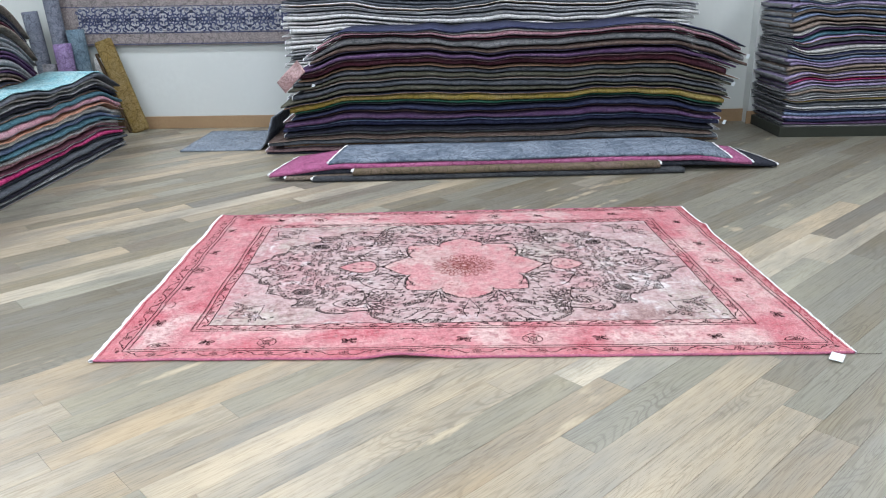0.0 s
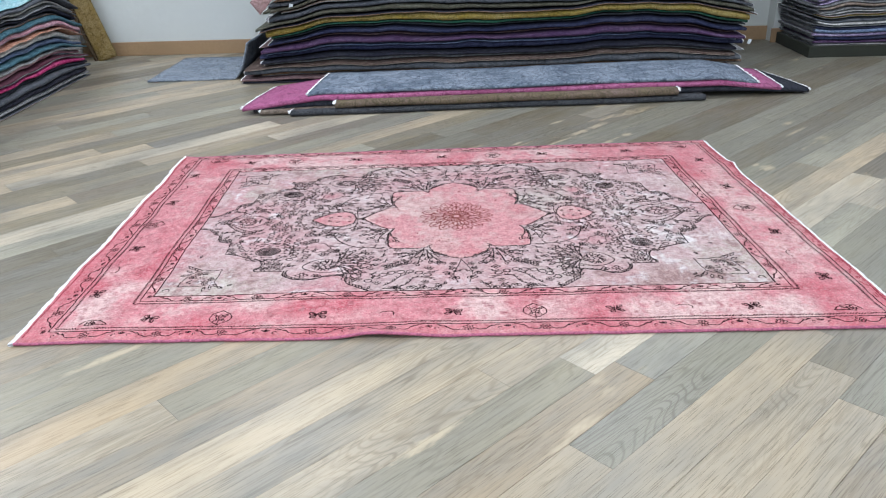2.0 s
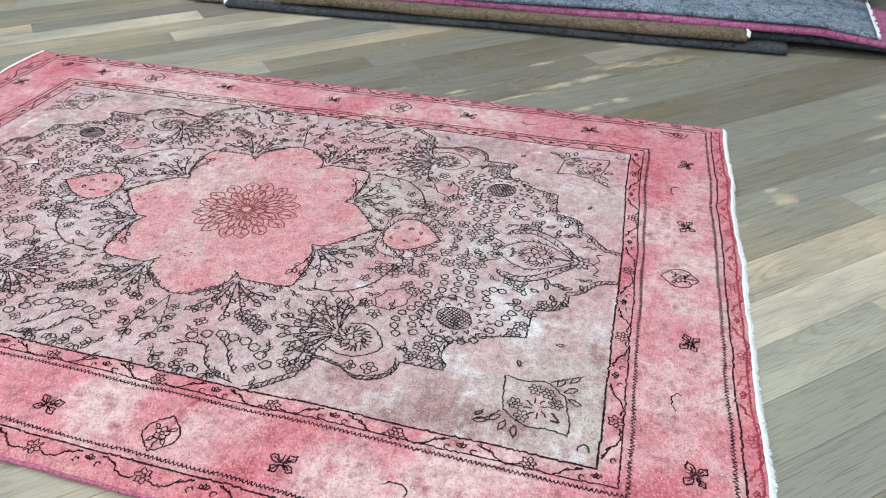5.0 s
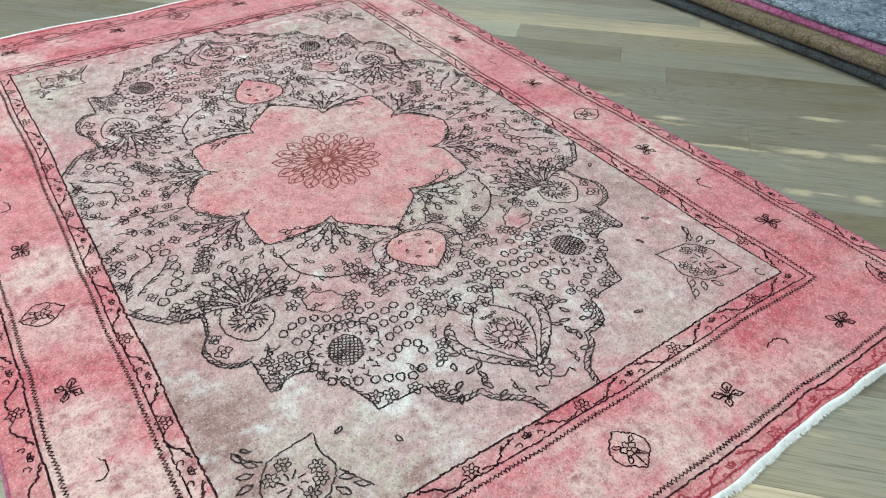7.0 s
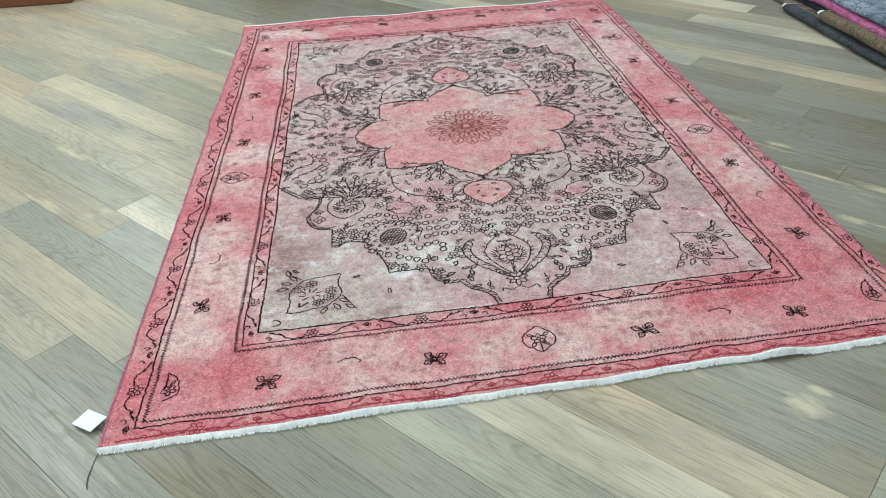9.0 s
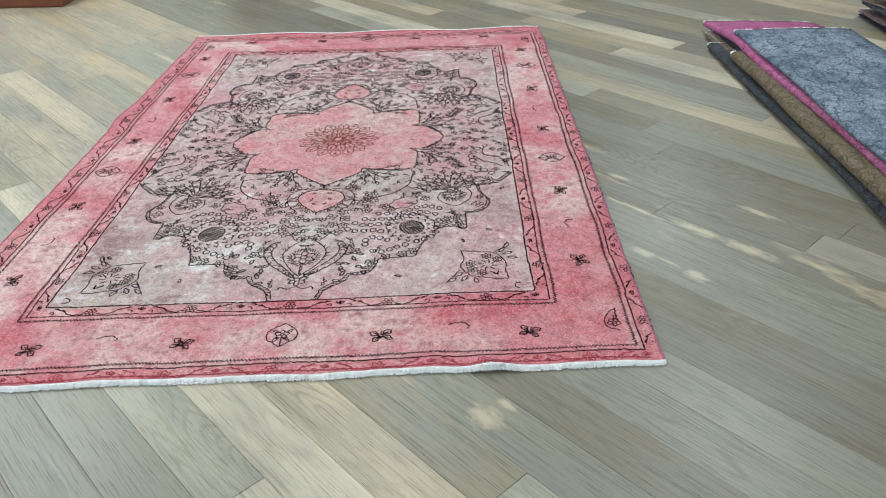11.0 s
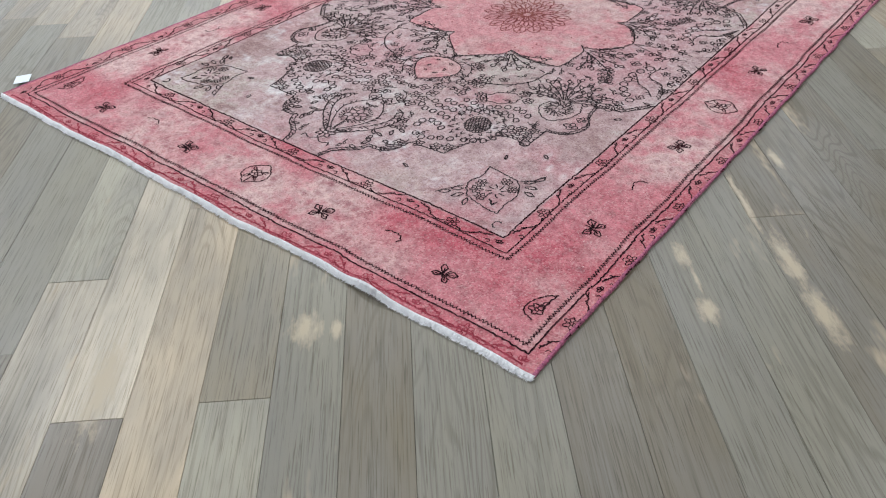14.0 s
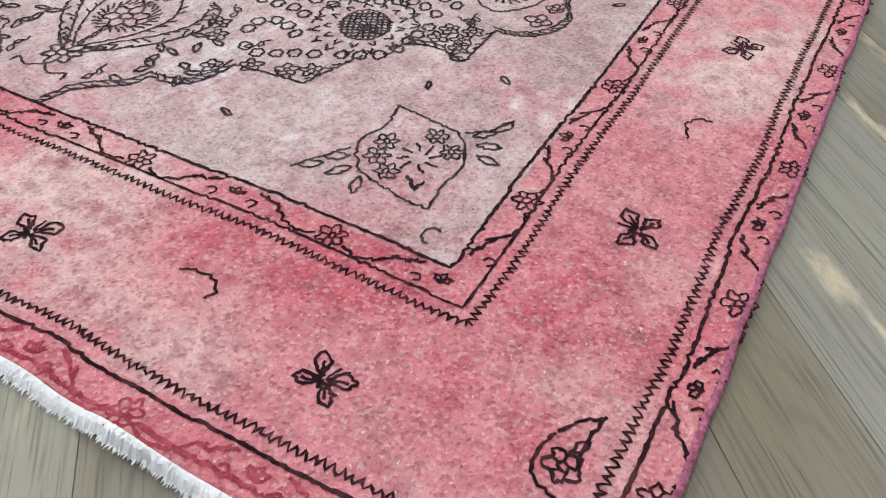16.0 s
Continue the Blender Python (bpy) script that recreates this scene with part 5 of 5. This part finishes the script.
for sx in (1, -1):
    verts, faces = [], []
    rnd = random.Random(17 + sx)
    n = 1300
    for i in range(n + 1):
        V = -WID / 2 - 0.004 + (WID + 0.008) * i / n
        big = noise.noise((V * 16, sx, 0)) + 0.7 * noise.noise((V * 60, sx, 3))
        L = (0.0105 if sx > 0 else 0.017) + (0.0035 if sx > 0 else 0.007) * big + rnd.uniform(-0.0035, 0.004)
        lift = rise(sx * LEN / 2, V)
        up = max(0, lift - THICK)
        puff = 0.003 * noise.noise((V * 300, sx, 5))
        prof = [(-0.002, lift + 0.0004), (0.001, lift + 0.0022 + puff), (L * 0.45, lift + 0.0005 - puff), (L * 0.8, 0.006 + up * 0.7 + puff), (L, 0.0025 + up * 0.6), (L * 0.7, 0.001 + up * 0.5), (0.0, 0.001 + up * 0.8)]
        for dx, z in prof:
            u, v = edge_wave(sx * LEN / 2, V)
            p = on_rug(u + sx * dx, v + rnd.uniform(-0.0006, 0.0006))
            verts.append((p.x, p.y, z))
    m = 7
    for i in range(n):
        for k in range(m - 1):
            a = i * m + k
            faces.append((a, a + 1, a + m + 1, a + m) if sx > 0 else (a, a + m, a + m + 1, a + 1))
    for i in range(1500):
        V = rnd.uniform(-WID / 2, WID / 2)
        big = noise.noise((V * 16, sx, 0)) + 0.7 * noise.noise((V * 60, sx, 3))
        L = (0.0105 if sx > 0 else 0.017) + (0.0035 if sx > 0 else 0.007) * big
        b0 = len(verts)
        up = max(0, rise(sx * LEN / 2, V) - THICK) * 0.6
        w, far, sl = rnd.uniform(0.001, 0.003), rnd.uniform(0.003, 0.007), rnd.uniform(-0.004, 0.004)
        for dx, dy, z in ((L - 0.005, -w, 0.004), (L - 0.005, w, 0.004), (L - 0.005, 0, 0.0015), (L + far, sl, 0.002)):
            u, v = edge_wave(sx * LEN / 2, V)
            p = on_rug(u + sx * dx, v + dy)
            verts.append((p.x, p.y, z + up))
        faces += [(b0, b0 + 3, b0 + 1), (b0, b0 + 2, b0 + 3), (b0 + 1, b0 + 3, b0 + 2)]
    mesh_object("fringe", verts, faces, FRINGE, rug, "ragged off-white cotton fringe")

# paper tag by the corner, with its thread
tag = part("paper_tag", box(-0.031, -0.024, 0.0, 0.031, 0.024, 0.0012), PAPER)
for v in tag.data.vertices:
    v.co.z += 0.006 * (v.co.x / 0.031) ** 2
tag.matrix_world = pose(1.487, 3.110, 0.004, 2, -3, 56)
tagged(tag, "blank pale blue-white paper price tag on the floor beside the rug", "tag")
cu = bpy.data.curves.new("loose_thread", "CURVE")
cu.dimensions, cu.bevel_depth = "3D", 0.0009
sp = cu.splines.new("NURBS")
sp.points.add(4)
for p, co in zip(sp.points, ((1.575, 3.155, 0.004), (1.60, 3.148, 0.002), (1.63, 3.15, 0.002), (1.655, 3.146, 0.002), (1.68, 3.155, 0.002))):
    p.co = (*co, 1)
sp.use_endpoint_u = True
cu.materials.append(GAP)
tagged(new("loose_thread", cu), "dark loose thread lying on the floor by the rug corner", "thread")


# planks of the floor ------------------------------------------------------
ANG = radians(44.2)
PW, PL0 = 0.1373, 1.881
D, N = Vector((math.cos(ANG), math.sin(ANG))), Vector((-math.sin(ANG), math.cos(ANG)))
JOINTS = {0: (2.18, 4.006, 5.454), 1: (4.646,), -2: (2.496, 4.262), -1: (2.4, 4.67), 10: (4.194,), 11: (4.65,), 7: (3.0, 6.4), 8: (0.986, 2.9, 6.1), 5: (0.874, 2.9, 5.3), -3: (2.095,), -7: (2.695,), 19: (1.37, 3.088), 17: (4.07,), 2: (3.0, 5.6), 3: (2.6, 5.7), 4: (3.3, 5.5), 6: (3.1, 5.2), 9: (3.4, 5.6), -4: (3.09, 5.2), -5: (2.9, 4.9)}
TAN, PALEOAK, GREYOAK, BROWNOAK, DARKOAK = (0.365, 0.305, 0.215), (0.415, 0.37, 0.285), (0.267, 0.256, 0.20), (0.21, 0.183, 0.125), (0.16, 0.14, 0.108)
KNOWN = {(0, 2.18): TAN, (0, 4.006): TAN, (1, 4.646): GREYOAK, (-1, 4.67): DARKOAK, (-1, 2.4): PALEOAK, (-2, 4.262): PALEOAK, (-2, 2.496): GREYOAK, (10, 4.194): BROWNOAK, (11, 4.65): PALEOAK, (-3, 2.095): GREYOAK}
corners = [Vector((x, y)) for x in (FLOOR_X0, FLOOR_X1) for y in (FLOOR_Y0, FLOOR_Y1)]
k0 = int(min((c.dot(N) - PL0) / PW for c in corners)) - 1
k1 = int(max((c.dot(N) - PL0) / PW for c in corners)) + 1


def plank_rect(s0, s1, n0, n1):
    """Clips one board against the room; returns the polygon in (s, n)."""
    poly = [(s0, n0), (s1, n0), (s1, n1), (s0, n1)]
    for axis, lim, sgn in ((0, FLOOR_X0, 1), (0, FLOOR_X1, -1), (1, FLOOR_Y0, 1), (1, FLOOR_Y1, -1)):
        out = []
        for (a, b) in zip(poly, poly[1:] + poly[:1]):
            fa = sgn * ((D * a[0] + N * a[1])[axis] - lim)
            fb = sgn * ((D * b[0] + N * b[1])[axis] - lim)
            if fa >= 0:
                out.append(a)
            if fa * fb < 0:
                q = fa / (fa - fb)
                out.append((a[0] + (b[0] - a[0]) * q, a[1] + (b[1] - a[1]) * q))
        poly = out
        if len(poly) < 3:
            return []
    return poly


rng = random.Random(12)
boards = []
for k in range(k0, k1 + 1):
    n0, n1 = PL0 + k * PW, PL0 + (k + 1) * PW
    ss = [c.dot(D) for c in corners]
    lo, hi = min(ss) - 1, max(ss) + 1
    cuts = list(JOINTS.get(k, (rng.uniform(2, 5),)))
    while cuts[-1] < hi:
        cuts.append(cuts[-1] + rng.uniform(1.2, 2.4))
    while cuts[0] > lo:
        cuts.insert(0, cuts[0] - rng.uniform(1.2, 2.4))
    for s0, s1 in zip(cuts, cuts[1:]):
        poly = plank_rect(s0 + 0.0003, s1 - 0.0003, n0 + 0.0003, n1 - 0.0003)
        if len(poly) >= 3:
            boards.append((poly, (k, s0)))
for poly, (k, s0) in boards:
    cs = sum(p[0] for p in poly) / len(poly)
    cn = sum(p[1] for p in poly) / len(poly)
    drop = rng.uniform(0, 0.0008)
    m = len(poly)
    e = 0.0006
    verts, faces = [], []
    for zz, inset in ((-0.006, 0), (-drop - 0.0007, 0), (-drop, e)):
        for s, n in poly:
            ds, dn = cs - s, cn - n
            verts.append((s - cs + (math.copysign(inset, ds) if inset else 0), n - cn + (math.copysign(inset, dn) if inset else 0), zz))
    for r in range(2):
        for i in range(m):
            faces.append((r * m + i, r * m + (i + 1) % m, (r + 1) * m + (i + 1) % m, (r + 1) * m + i))
    faces.append(tuple(range(2 * m, 3 * m)))
    ob = mesh_object("plank", verts, faces, OAK, floor)
    p = D * cs + N * cn
    ob.matrix_world = pose(p.x, p.y, 0, 0, 0, 44.2)
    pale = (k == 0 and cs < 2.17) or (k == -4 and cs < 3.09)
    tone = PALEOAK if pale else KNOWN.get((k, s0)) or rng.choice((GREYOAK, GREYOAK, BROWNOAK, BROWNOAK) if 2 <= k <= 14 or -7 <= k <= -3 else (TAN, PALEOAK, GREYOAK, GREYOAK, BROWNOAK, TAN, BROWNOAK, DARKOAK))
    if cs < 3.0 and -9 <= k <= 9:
        # southern boards: tan, with the floor's glossy reflection painted into their colour
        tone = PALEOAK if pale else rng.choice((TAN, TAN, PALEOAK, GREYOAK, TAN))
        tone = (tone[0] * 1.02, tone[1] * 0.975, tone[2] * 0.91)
        lit_shade = rng.uniform(1.0, 1.13) if k > -2 else rng.uniform(0.84, 0.95)
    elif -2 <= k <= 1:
        # pale boards, raised further for highlights painted into the colour
        lit_shade = rng.uniform(1.3, 1.45)
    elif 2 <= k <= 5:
        lit_shade = rng.uniform(0.92, 1.06)
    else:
        # 6 to 14 darkened, those beyond brightened: uneven floor reflection put into the colour
        lit_shade = rng.uniform(0.72, 0.88) if 6 <= k <= 14 else rng.uniform(0.85, 1.12) if k < 0 else rng.uniform(1.1, 1.4)
    worn = 0.61 if k in (-2, 2, 7, 9, 10, 12) else rng.choice((0.38, 0.42, 0.46, 0.50))
    ob.color = (tone[0] * lit_shade, tone[1] * lit_shade, tone[2] * lit_shade, worn)
